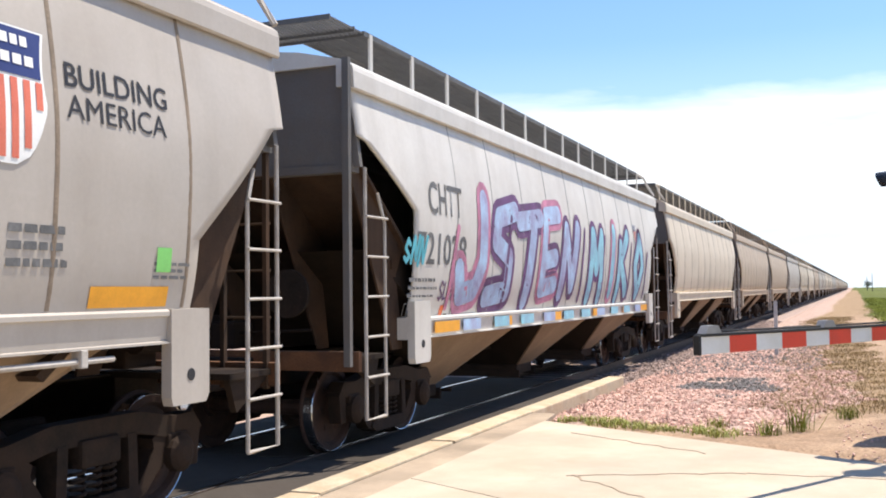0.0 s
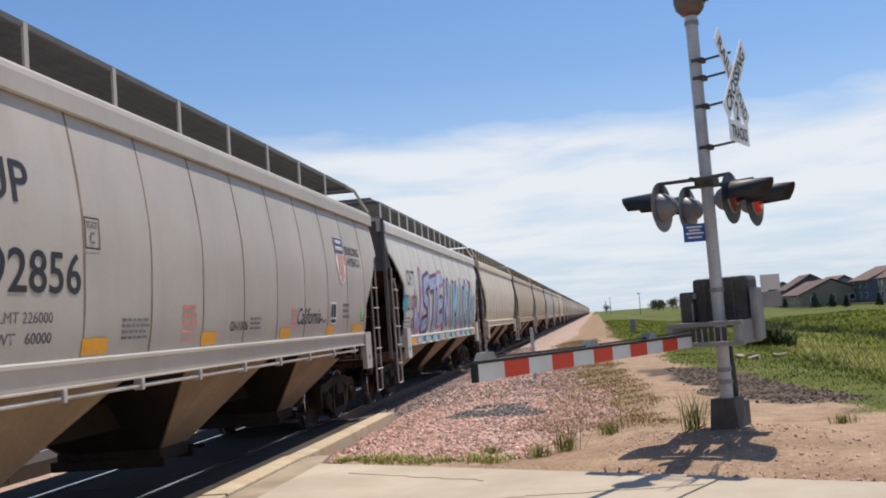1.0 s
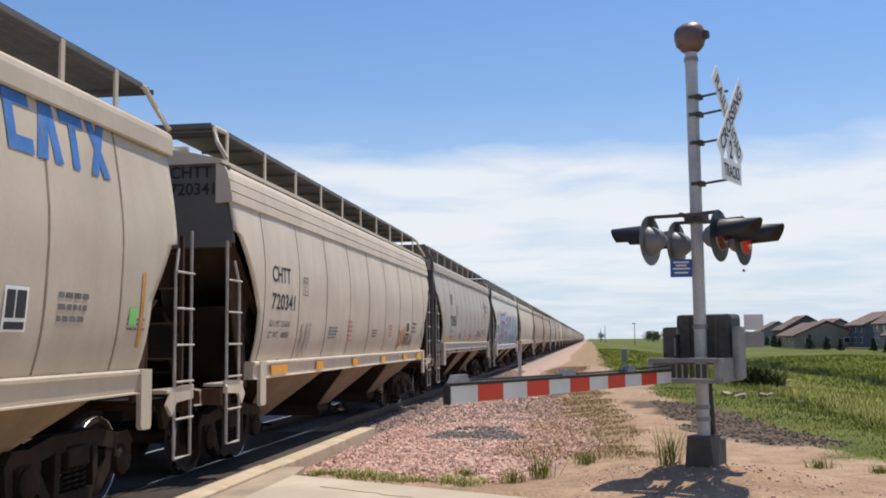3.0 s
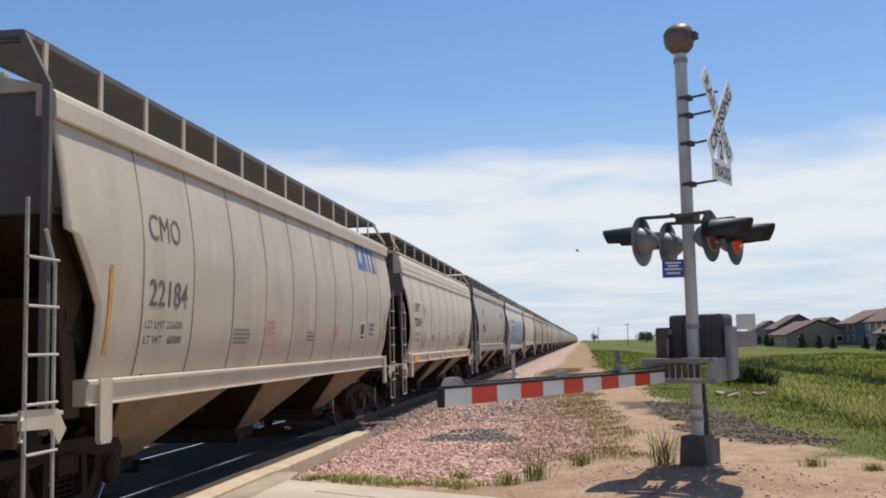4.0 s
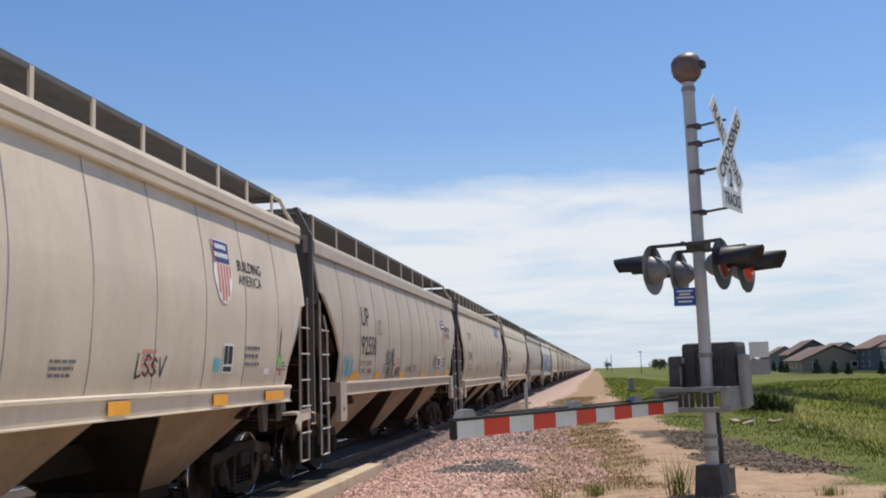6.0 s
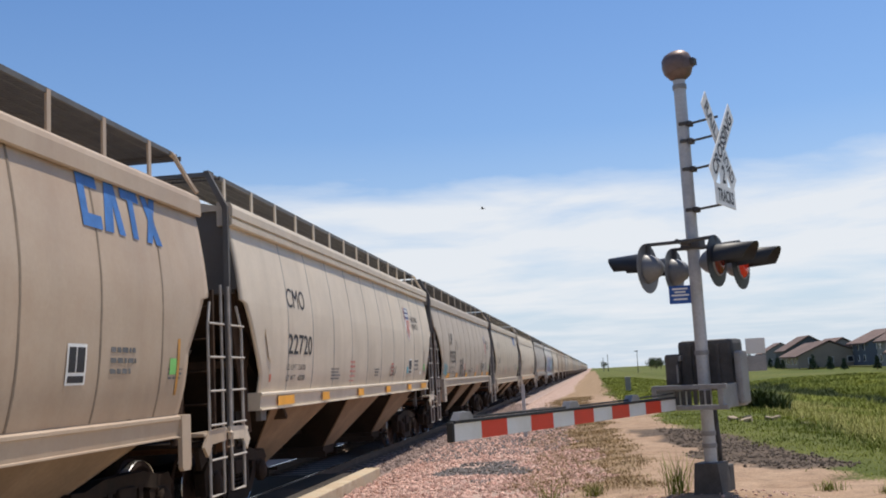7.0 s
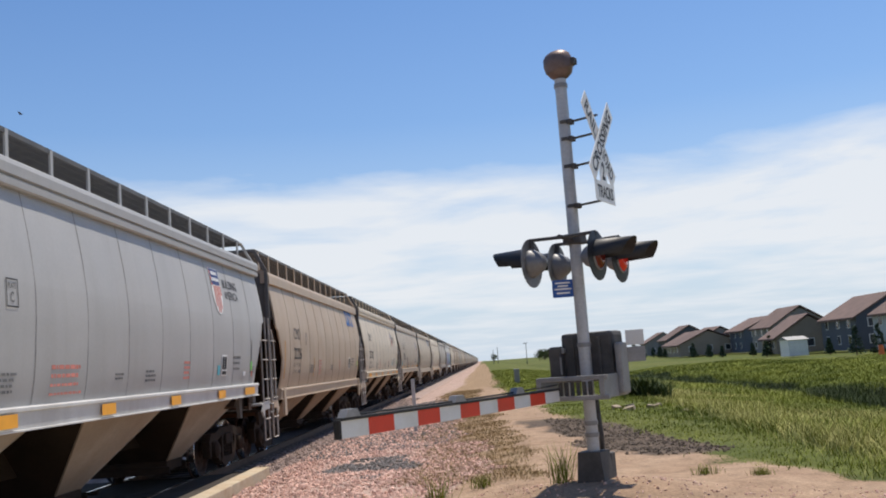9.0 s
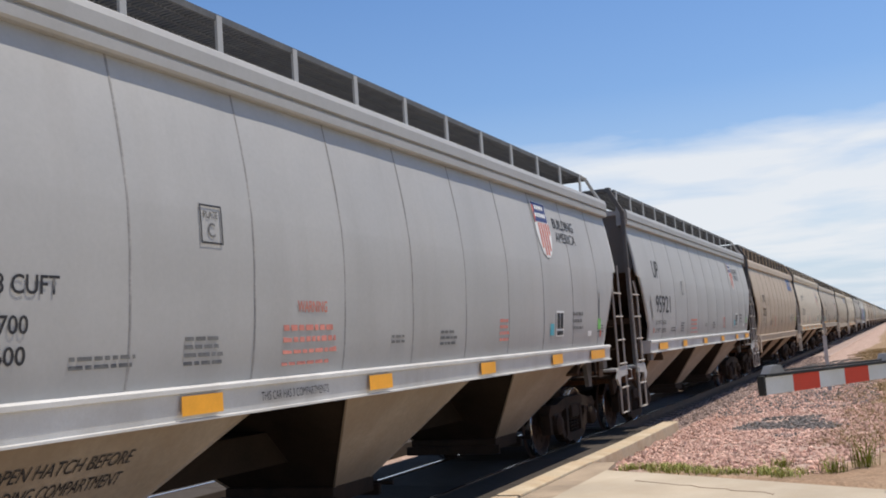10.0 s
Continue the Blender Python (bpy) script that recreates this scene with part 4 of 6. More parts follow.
def brake_gear_mesh():
    def make():
        b = Build().tube([(0.75, 7.12, 1.35), (0.75, 7.9, 1.35)], 0.12, 14)
        b.box((0.2, 7.2, 1.10), (0.6, 7.6, 1.4), 0.03).tube([(-0.6, 7.3, 1.3), (0.9, 7.6, 1.25)], 0.02, 6)
        b.tube([(-0.7, 7.92, 1.7), (-0.7, 7.97, 1.7)], 0.25, 18)
        return b.mesh("brake_gear", M["steel"])
    return cached(("gear",), make)


def crossbearer_mesh():
    # centre sill in the same near-black, under-car shade included
    return cached(("center",), lambda: Build().box((-0.33, -7.4, 0.72), (0.33, 7.4, 1.05), 0.01).mesh("center_sill", M["slopeshade"]))


def sideframe_mesh():
    def make():
        # cast frame: arched top bar, bottom tension bar, pedestals
        b = Build()
        b.prism([(-1.22, 0.62), (-1.10, 0.76), (-0.85, 0.75), (-0.45, 0.83), (0.45, 0.83), (0.85, 0.75), (1.10, 0.76), (1.22, 0.62), (0.85, 0.58), (0.45, 0.66), (-0.45, 0.66), (-0.85, 0.58)], -0.08, 0.08, "x")
        b.prism([(-0.40, 0.28), (0.40, 0.28), (0.48, 0.22), (0.36, 0.15), (-0.36, 0.15), (-0.48, 0.22)], -0.09, 0.09, "x")
        for s in (-1, 1):
            b.prism([(s * 0.95, 0.62), (s * 0.72, 0.66), (s * 0.36, 0.16), (s * 0.52, 0.20)], -0.07, 0.07, "x")
            b.prism([(s * 0.30, 0.68), (s * 0.40, 0.68), (s * 0.42, 0.24), (s * 0.32, 0.24)], -0.09, 0.09, "x")
            b.prism([(s * 1.20, 0.66), (s * 1.06, 0.66), (s * 1.05, 0.33), (s * 1.16, 0.33)], -0.07, 0.07, "x")
            b.prism([(s * 0.72, 0.66), (s * 0.60, 0.60), (s * 0.66, 0.36), (s * 0.73, 0.36)], -0.07, 0.07, "x")
            b.lathe([(0.0, 0.0), (0.15, 0.0), (0.15, 0.07), (0.11, 0.10), (0.06, 0.12), (0.0, 0.12)], 16, Matrix.Translation((0.06, s * 0.89, 0.457)) @ pose(0, 0, 0, 0, 90, 0))
            b.box((-0.10, s * 0.89 - 0.13, 0.52), (0.10, s * 0.89 + 0.13, 0.62), 0.02)
        return b.mesh("sideframe", M["steel"])
    return cached(("sideframe",), make)


def spring_mesh():
    def make():
        b = Build()
        pts = [(0.055 * math.cos(a), 0.055 * math.sin(a), 0.27 + 0.26 * a / (2 * math.pi * 5)) for a in np.linspace(0, 2 * math.pi * 5, 51)]
        b.tube(pts, 0.014, 5)
        return b.mesh("spring", M["steel"])
    return cached(("spring",), make)


def bolster_mesh():
    return cached(("bolster",), lambda: Build().box((-1.12, -0.20, 0.50), (1.12, 0.20, 0.70), 0.03).box((-0.4, -0.22, 0.62), (0.4, 0.22, 0.80), 0.04).tube([(-0.8, -0.62, 0.40), (0.8, -0.62, 0.40)], 0.05, 8).tube([(-0.8, 0.62, 0.40), (0.8, 0.62, 0.40)], 0.05, 8).mesh("truck_bolster", M["steel"]))


def wheel_mesh():
    def make():
        b = Build()
        prof = [(0.0, -0.06), (0.12, -0.06), (0.14, -0.03), (0.36, 0.0), (0.39, -0.045), (0.452, -0.045), (0.457, -0.04), (0.457, 0.06), (0.48, 0.075), (0.48, 0.095), (0.39, 0.095), (0.36, 0.045), (0.14, 0.03), (0.12, 0.08), (0.0, 0.08)]
        b.lathe(prof, 36, pose(0, 0, 0, 0, -90, 0))
        for k in range(6):
            a = k * math.pi / 3
            b.box((0.0, 0.22 * math.cos(a) - 0.03, 0.22 * math.sin(a) - 0.03), (0.03, 0.22 * math.cos(a) + 0.03, 0.22 * math.sin(a) + 0.03))
        return b.mesh("wheel", M["wheel"])
    return cached(("wheel",), make)


def tread_mesh():
    return cached(("tread",), lambda: Build().lathe([(0.446, -0.046), (0.453, -0.050), (0.459, -0.042), (0.459, 0.058), (0.446, 0.058)], 36, pose(0, 0, 0, 0, -90, 0)).mesh("tread", M["tread"]))


def axle_mesh():
    return cached(("axle",), lambda: Build().tube([(-1.05, 0, 0), (-0.85, 0, 0), (-0.8, 0, 0), (0.8, 0, 0), (0.85, 0, 0), (1.05, 0, 0)], [0.07, 0.07, 0.09, 0.085, 0.07, 0.07], 12).mesh("axle", M["wheel"]))


AXLES = []


def add_trucks(car, spin):
    for ty in (-6.35, 6.35):
        bol = part("truck", bolster_mesh(), car, "greasy cast steel two-axle truck", pose(0, ty, 0))
        for s in (-1, 1):
            part("sideframe", sideframe_mesh(), bol, m=pose(s * 1.0, 0, 0, 0, 0, 0 if s > 0 else 180))
            for dy in (-0.15, 0.0, 0.15):
                part("spring", spring_mesh(), bol, m=pose(s * 1.03, dy, 0))
        for dy in (-0.89, 0.89):
            ax = part("wheelset", axle_mesh(), car, "rusty steel wheelset with bright treads", pose(0, ty + dy, 0.457))
            for s in (-1, 1):
                part("wheel", wheel_mesh(), ax, m=pose(s * 0.78, 0, 0, 0, 0, 0 if s > 0 else 180))
                part("tread", tread_mesh(), ax, m=pose(s * 0.78, 0, 0, 0, 0, 0 if s > 0 else 180))
            if spin:
                AXLES.append((ax, ty + dy))


def on_side(me, y, z, lift=0.010, follow=True):
    """Lays a flat x-y mesh onto the bowed near side, reading towards +y, its origin at y and z."""
    out = me.copy()
    for v in out.vertices:
        yy, zz = y + v.co.x, z + v.co.y
        v.co = ((half_width(zz) + bulge(yy, zz) if follow else 1.637 - 0.25 * LOW) + 0.5 * lift + (0.001 if follow else 0.0), yy, zz)
    out.update()
    return out


def quad(w, h, mat, nx=1, nz=6):
    vs = [(w * i / nx, h * j / nz, 0) for j in range(nz + 1) for i in range(nx + 1)]
    fs = [(j * (nx + 1) + i, j * (nx + 1) + i + 1, (j + 1) * (nx + 1) + i + 1, (j + 1) * (nx + 1) + i) for j in range(nz) for i in range(nx)]
    return mesh_from("plate", vs, fs, mat)


def outline(points, mat):
    return mesh_from("shape", [(x, y, 0) for x, y in points], [tuple(range(len(points)))], mat)


def letter(car, text, size, y, z, mat="black", width=None, bold=0.004, lift=0.009, name="lettering", slant=0.0):
    bold = min(bold, 0.018 * size)
    part(name, on_side(text_mesh(text, size, M[mat], bold, width, slant), y, z, lift), car)


def bars(car, y, z, w, h, rows, mat="fade", seed=0):
    """Small print too worn to read: short bars in rows."""
    rnd = random.Random(seed)
    b = Build()
    rh = h / rows
    for r in range(rows):
        x = 0.0
        end = w * rnd.uniform(0.8, 1.0)
        while x < end - 0.02:
            ln = min(rnd.uniform(0.04, 0.13), end - x)
            zz = z + h - (r + 1) * rh + rh * 0.25
            xx = half_width(zz) + bulge(y + x, zz) + 0.0055
            b.add([(xx, y + x, zz), (xx, y + x + ln, zz), (xx, y + x + ln, zz + rh * 0.5), (xx, y + x, zz + rh * 0.5)], [(0, 1, 2, 3)])
            x += ln + 0.022
    part("small_print", mesh_from("small_print", b.v, b.f, M[mat]), car)


def stencil_box(car, y, z, w, h, mat="black"):
    for a, b2, c, d in ((0, 0, w, 0.014), (0, h - 0.014, w, 0.014), (0, 0, 0.014, h), (w - 0.014, 0, 0.014, h)):
        part("stencil_frame", on_side(quad(c, d, M[mat]), y + a, z + b2, 0.015), car)


def shield(car, y, z, k=1.0):
    """Plain shield: navy chief with pale bars over red and white stripes."""
    w, h = 0.62 * k, 0.86 * k

    def edge(t, grow=0.0):
        # half width of the shield at the height t (0 foot, 1 top)
        return (0.5 * w + grow) * (min(1.0, (t + 0.004) / 0.46) ** 0.36 * (1 - 0.10 * math.sin(math.pi * max(0, (t - 0.42) / 0.58))))

    ts = np.linspace(0, 1, 25)
    def body(t0, t1, grow, mat, lift, name):
        tt = np.linspace(t0, t1, 16)
        vs = [(s * edge(t, grow), t * h, 0) for t in tt for s in np.linspace(-1, 1, 9)]
        fs = [(9 * i + j, 9 * i + j + 1, 9 * i + j + 10, 9 * i + j + 9) for i in range(15) for j in range(8)]
        part(name, on_side(mesh_from("shield", vs, fs, mat), y, z, lift), car)

    body(0, 1, 0.02 * k, M["white"], 0.014, "shield")
    body(0.64, 0.985, -0.005, M["navy"], 0.022, "shield_chief")
    n = 6
    for i in range(n):
        x0 = -0.5 * w + w * (i + 0.18) / n
        x1 = x0 + w * 0.55 / n
        xm = max(abs(x0), abs(x1))
        t0 = next((t for t in ts if edge(t) > xm + 0.015), 0.5)
        part("shield_stripe", on_side(quad(x1 - x0, (0.62 - t0) * h, M["shieldred"]), y + x0, z + t0 * h, 0.022), car)
    for zz, ww in ((0.86, 0.36), (0.72, 0.44)):
        for i in range(5):
            part("shield_mark", on_side(quad(ww * w / 5 * 1.3, 0.075 * h, M["white"]), y + (i - 2.5) * ww * w / 5 * 1.75, z + zz * h, 0.030), car)


def logo_blocks(car, y, z, w, h, mat="blue"):
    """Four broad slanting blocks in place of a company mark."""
    step = w / 4
    for i in range(4):
        o = i * step
        s = 0.12 * h
        k = step * 0.86
        if i == 0:
            polys = [[(o, h), (o + k, h), (o + k, h * 0.75), (o, h * 0.75)], [(o, h * 0.75), (o + k * 0.35, h * 0.75), (o + k * 0.35, h * 0.25), (o, h * 0.25)], [(o, h * 0.25), (o + k, h * 0.25), (o + k, 0), (o, 0)]]
        elif i == 1:
            polys = [[(o + k * 0.3, h), (o + k * 0.75, h), (o + k * 0.4, 0), (o - 0.02, 0)], [(o + k * 0.5, h), (o + k * 0.8, h), (o + k * 1.05, 0), (o + k * 0.7, 0)]]
        elif i == 2:
            polys = [[(o - k * 0.05, h), (o + k, h), (o + k, h * 0.76), (o - k * 0.05, h * 0.76)], [(o + k * 0.32, h * 0.76), (o + k * 0.64, h * 0.76), (o + k * 0.64, 0), (o + k * 0.32, 0)]]
        else:
            polys = [[(o, h), (o + k * 0.36, h), (o + k, 0), (o + k * 0.62, 0)], [(o + k * 0.64, h), (o + k, h), (o + k * 0.36, 0), (o, 0)]]
        for p in polys:
            part("logo_block", on_side(outline(p, M[mat]), y, z, 0.016 + 0.001 * i), car)


def reflectors(car, on_sill, seed=0):
    ys = (-6.2, -3.85, -1.3, 1.3, 3.85, 5.7) if on_sill else (-6.0, -3.8, -1.2, 1.6, 4.0, 5.7)
    for i, y in enumerate(ys):
        w = 0.78 if i in (0, 5) else 0.44
        if on_sill:
            part("reflector", on_side(quad(w, 0.13, M["yellow"], 1, 1), y, 1.405 - LOW, 0.004, False), car, "yellow reflective strip")
        else:
            part("reflector", on_side(quad(w, 0.14, M["yellow"], 1, 2), y, 1.62, 0.012), car, "yellow reflective strip")


def placard(car, y, z):
    part("placard", on_side(quad(0.34, 0.36, M["white"]), y, z, 0.012), car)
    part("placard_field", on_side(quad(0.12, 0.22, M["black"]), y + 0.03, z + 0.11, 0.016), car)
    part("placard_field", on_side(quad(0.14, 0.22, M["black"]), y + 0.17, z + 0.11, 0.016), car)
    part("placard_field", on_side(quad(0.28, 0.06, M["black"]), y + 0.03, z + 0.02, 0.016), car)


def hopper_car(label, paint_key, stepped=False, solid=False, cut=2.95, sill_key=None, full_post=True, trucks=True, spin=True, detail=True, pipe=False, grooved=False, top=7.72, seams=(1.33, 0.0), low=0.0, bend=2.1, pad="wide", posts=1.1, faint=False, hop="hopper"):
    global TOP_Y, SEAM_S, SEAM_P, LOW, BEND
    TOP_Y, LOW, BEND = top, low, bend
    SEAM_S, SEAM_P = seams
    car = thing("covered_hopper_car", label, "railway car", group="cars of the freight train")
    sill_key = sill_key or paint_key
    flip = pose(0, 0, 0, 0, 0, 180)
    for m in (None, flip):
        part("side_sheet", side_mesh(paint_key, cut, spin and m is None), car, m=m)
        part("eave", eave_mesh(paint_key, "grooved" if grooved else stepped), car, m=m)
        part("side_sill", sill_mesh(sill_key), car, m=m)
        part("running_board", solid_walk_mesh() if solid else walkway_mesh(), car, "perforated steel running board", m)
        part("end_plate", end_plate_mesh("endshade"), car, m=m)
        part("slope_sheet", end_sheet_mesh(), car, "rust-brown sloping end sheet, darkened for shade", m)
        part("end_platform", platform_mesh(), car, m=m)
        part("coupler", coupler_mesh(), car, m=m)
        part("end_sill", end_sill_mesh(), car, "rust-orange end sill", m)
        if detail:
            part("end_ladder", end_ladder_mesh(), car, m=m)
            part("brake_gear", brake_gear_mesh(), car, m=m)
            if pipe:
                part("brake_pipe", pipe_mesh(), car, m=m)
        for k in range(int(14.35 / posts) + 1):
            if detail:
                part("post", post_mesh(paint_key), car, m=(m or Matrix()) @ pose(1.27, -7.15 + k * posts, 4.08))
        for k in range(-6, 7):
            y = SEAM_P + k * SEAM_S
            if abs(y) < 6.74 and (m is None or detail):
                part("seam", seam_mesh("seamfaint" if faint else "seam", 3.46 if stepped else 3.78 if grooved else 3.73), car, "faint weld seam" if faint else "dark weld seam", (m or Matrix()) @ pose(0, y if m is None else -y, 0))
        for e in (1, -1):
            mm = (m or Matrix()) @ (Matrix.Diagonal((1, -1, 1, 1)) if e < 0 else Matrix())
            if full_post and e < 0:
                part("corner_post", corner_post_mesh("endshade", full_post != "short"), car, "dark angle-iron corner post", mm)
            if spin and m is None:
                lad = part("side_ladder", stile_mesh(1), car, "thin steel side ladder", mm)
                part("stile", stile_mesh(0), lad)
                for z in (0.86, 1.26, 1.66, 2.06, 2.46):
                    part("rung", rung_mesh(), lad, m=pose(0, 0, z))
            else:
                part("side_ladder", ladder_mesh("ladder"), car, m=mm)
            if detail and (e > 0 or not full_post):
                part("end_bracket", end_bracket_mesh(paint_key), car, m=mm)
            # recessed webs take the end colour, their shade painted in
            part("bolster_web", pad_mesh(paint_key if pad != "recessed" else "endshade", pad), car, m=(m or Matrix()) @ pose(0, e * 6.66, 0))
            if pad != "wide" and spin and m is None:
                part("step_bracket", step_bracket_mesh(paint_key), car, m=mm)
            if detail and pad == "wide":
                part("jacking_hole", jack_hole_mesh(), car, m=(m or Matrix()) @ pose(0, e * 6.66, 0))
    part("roof", roof_mesh(paint_key), car)
    part("trough_hatch", hatch_mesh(paint_key), car)
    for m in (None, flip):
        part("end_walkway", end_walk_mesh(), car, m=m)
    part("center_sill", crossbearer_mesh(), car)
    for y in (-4.4, 0, 4.4):
        y1 = 1.66 if y else 1.47
        h = part("hopper", hopper_mesh(y1), car, "dark sloping hopper with shade put into its colour", pose(0, y, 0))
        for m in (Matrix(), flip):
            part("hopper_side", hopper_side_mesh(y1, hop), h, "dusty tan hopper side sheet", m)
        part("discharge_gate", gate_mesh(), h)
    if trucks:
        add_trucks(car, spin)
    return car


# ---- the train: where each coupling stands at the start ----
SPEED = 12.6
TRAIN = []


def place_car(car, y0):
    car.matrix_basis = pose(TRACK_X, y0, RAIL_Z)
    TRAIN.append((car, y0))


def big_number(car, mark, number, y, mat="black", w1=0.72, w2=1.2, h=0.33, z1=2.83, z2=2.14, bold=0.004):
    letter(car, mark, h, y, z1, mat, w1, bold)
    letter(car, number, h, y, z2, mat, w2, bold)
    letter(car, "LD LMT 226000", 0.085, y - 0.05, 1.90, "fade", 0.95, 0.002)
    letter(car, "LT WT   60000", 0.085, y - 0.05, 1.74, "fade", 0.95, 0.002)


def plate_c(car, y, z=2.53):
    stencil_box(car, y, z, 0.25, 0.28)
    letter(car, "PLATE", 0.05, y + 0.045, z + 0.185, "fade", 0.16, 0.001)
    letter(car, "C", 0.10, y + 0.085, z + 0.05, "fade", 0.08, 0.003)


def slogan(car, y, z=2.78, k=1.0):
    letter(car, "BUILDING", 0.15 * k, y, z + 0.20 * k, "black", 0.98 * k, 0.002)
    letter(car, "AMERICA", 0.15 * k, y, z, "black", 0.95 * k, 0.002)


def small_marks(car, seed, warned=False):
    bars(car, -3.75 if warned else -3.1, 1.72, 0.42 if warned else 0.62, 0.22, 4, "fade", seed)
    if warned:
        bars(car, -2.57, 1.66, 0.86, 0.36, 4, "redtxt", seed + 1)
        bars(car, -4.77, 1.74, 0.58, 0.10, 2, "fade", seed + 6)
        bars(car, -0.75, 1.80, 0.32, 0.10, 2, "fade", seed + 7)
    else:
        bars(car, -1.75, 1.66, 0.42, 0.42, 5, "redtxt", seed + 1)
    bars(car, 0.35, 1.75, 0.45, 0.18, 3, "fade", seed + 2)
    bars(car, 2.05, 1.75, 0.35, 0.30, 4, "redtxt", seed + 3)
    bars(car, 5.0, 1.85, 0.55, 0.30, 3, "fade", seed + 4)
    bars(car, 6.3, 1.80, 0.40, 0.14, 3, "fade", seed + 5)
    placard(car, 4.2, 1.78)
    part("sticker", on_side(quad(0.16, 0.17, M["green"]), 6.32, 1.86, 0.013), car, "green sticker")


def stroke(pts, r, mat):
    """A flat sprayed line of width 2r along a bent path, with round joints."""
    b = Build()
    for p, q in zip(pts, pts[1:]):
        d = Vector((q[0] - p[0], q[1] - p[1]))
        n = max(1, int(d.length / 0.15))
        s = Vector((-d.y, d.x)).normalized() * r
        for k in range(n):
            u, v = (p[0] + d.x * k / n, p[1] + d.y * k / n), (p[0] + d.x * (k + 1) / n, p[1] + d.y * (k + 1) / n)
            b.add([(u[0] - s.x, u[1] - s.y, 0), (v[0] - s.x, v[1] - s.y, 0), (v[0] + s.x, v[1] + s.y, 0), (u[0] + s.x, u[1] + s.y, 0)], [(0, 1, 2, 3)])
    for p in pts:
        ring = [(p[0] + r * math.cos(a), p[1] + r * math.sin(a), 0) for a in np.linspace(0, 2 * math.pi, 11)[:-1]]
        b.add(ring, [tuple(range(10))])
    return mesh_from("stroke", b.v, b.f, M[mat])


GLYPHS = ([(0, 1), (0.35, 0), (0.7, 1.1)], [(0.6, 0.8), (0.3, 1.0), (0.05, 0.6), (0.3, 0.45), (0.6, 0.25), (0.3, 0.0), (0.0, 0.15)], [(0.1, 1), (0.1, 0), (0.5, 0.1)],
          [(0.35, 1.0), (0.05, 0.55), (0.35, 0.05), (0.65, 0.5), (0.35, 1.0)], [(0, 0), (0.25, 1), (0.5, 0.1), (0.75, 1.05)], [(0.1, 0.0), (0.12, 1.0), (0.55, 0.75), (0.12, 0.45), (0.6, -0.05)])


def hand_tag(car, y, z, w, h, mat, seed, count=5, r=0.018):
    """A quick sprayed tag: overlapping letter-like strokes that spell nothing."""
    rnd = random.Random(seed)
    for k in range(count):
        g = GLYPHS[rnd.randrange(len(GLYPHS))]
        dx, dz, sc = w * k / count, h * rnd.uniform(-0.08, 0.14), rnd.uniform(0.85, 1.2)
        pts = [(dx + 1.25 * w / count * px * sc + 0.15 * h * pz, dz + h * pz * sc) for px, pz in g]
        part("graffiti_tag", on_side(stroke(pts, r, mat), y, z, 0.018), car, "sprayed scribble")


def graffiti(car):
    """Fat slanting sprayed strokes with dark outlines: hooks, bars and arches, no words."""
    kinds = ([(0.55, 1.0), (0.62, 0.35), (0.45, 0.05), (0.1, 0.0), (0.0, 0.25)], [(0.75, 0.95), (0.2, 0.85), (0.15, 0.6), (0.6, 0.45), (0.6, 0.1), (0.0, 0.05)],
             [(0.0, 0.9), (0.8, 1.0)], [(0.45, 0.95), (0.35, 0.0)], [(0.7, 0.95), (0.15, 0.9), (0.1, 0.05), (0.65, 0.1)], [(0.15, 0.5), (0.55, 0.55)],
             [(0.1, 0.0), (0.2, 0.95), (0.6, 0.1), (0.75, 1.0)], [(0.1, 0.0), (0.15, 0.9), (0.4, 0.4), (0.65, 0.9), (0.75, 0.0)], [(0.3, 0.95), (0.25, 0.0)],
             [(0.15, 0.0), (0.2, 0.95)], [(0.65, 0.95), (0.22, 0.5), (0.75, 0.0)], [(0.4, 0.95), (0.1, 0.5), (0.4, 0.03), (0.7, 0.5), (0.4, 0.95)])
    where = (-5.5, -4.45, -3.3, -3.2, -2.15, -2.1, -1.05, 0.85, 2.35, 3.1, 3.15, 4.75)
    for grow, lift in ((0.105, 0.014), (0.0, 0.020)):
        for i, (kind, x) in enumerate(zip(kinds, where)):
            h = 1.22 + 0.12 * math.sin(i * 1.9)
            pts = [(1.28 * px + 0.16 * pz, h * pz + 0.10 * (1 - i % 2)) for px, pz in kind]
            mat = ("plum" if i % 4 else "pinkspray") if grow else ("lilac" if i < 7 else "sky")
            part("graffiti_stroke", on_side(stroke(pts, 0.145 + grow, mat), x, 1.56, lift + 0.0005 * i), car, "sprayed dark outline" if grow else "sprayed pale lilac and blue stroke")
    for i, (x, h) in enumerate(((-5.75, 0.95), (-3.75, 1.2), (0.35, 1.25), (1.9, 1.2), (4.35, 1.15), (6.1, 1.0))):
        part("graffiti_stroke", on_side(stroke([(0.0, 0.0), (0.06, h * 0.5), (0.22, h)], 0.05, "pinkspray" if i == 0 else "plum"), x, 1.52, 0.021), car, "sprayed dark outline")
    for i in range(10):
        part("graffiti_drip", on_side(quad(0.62, 0.14, M["sky" if i % 3 else "lilac"], 1, 1), -5.3 + i * 1.15, 1.40 - LOW, 0.006, False), car)


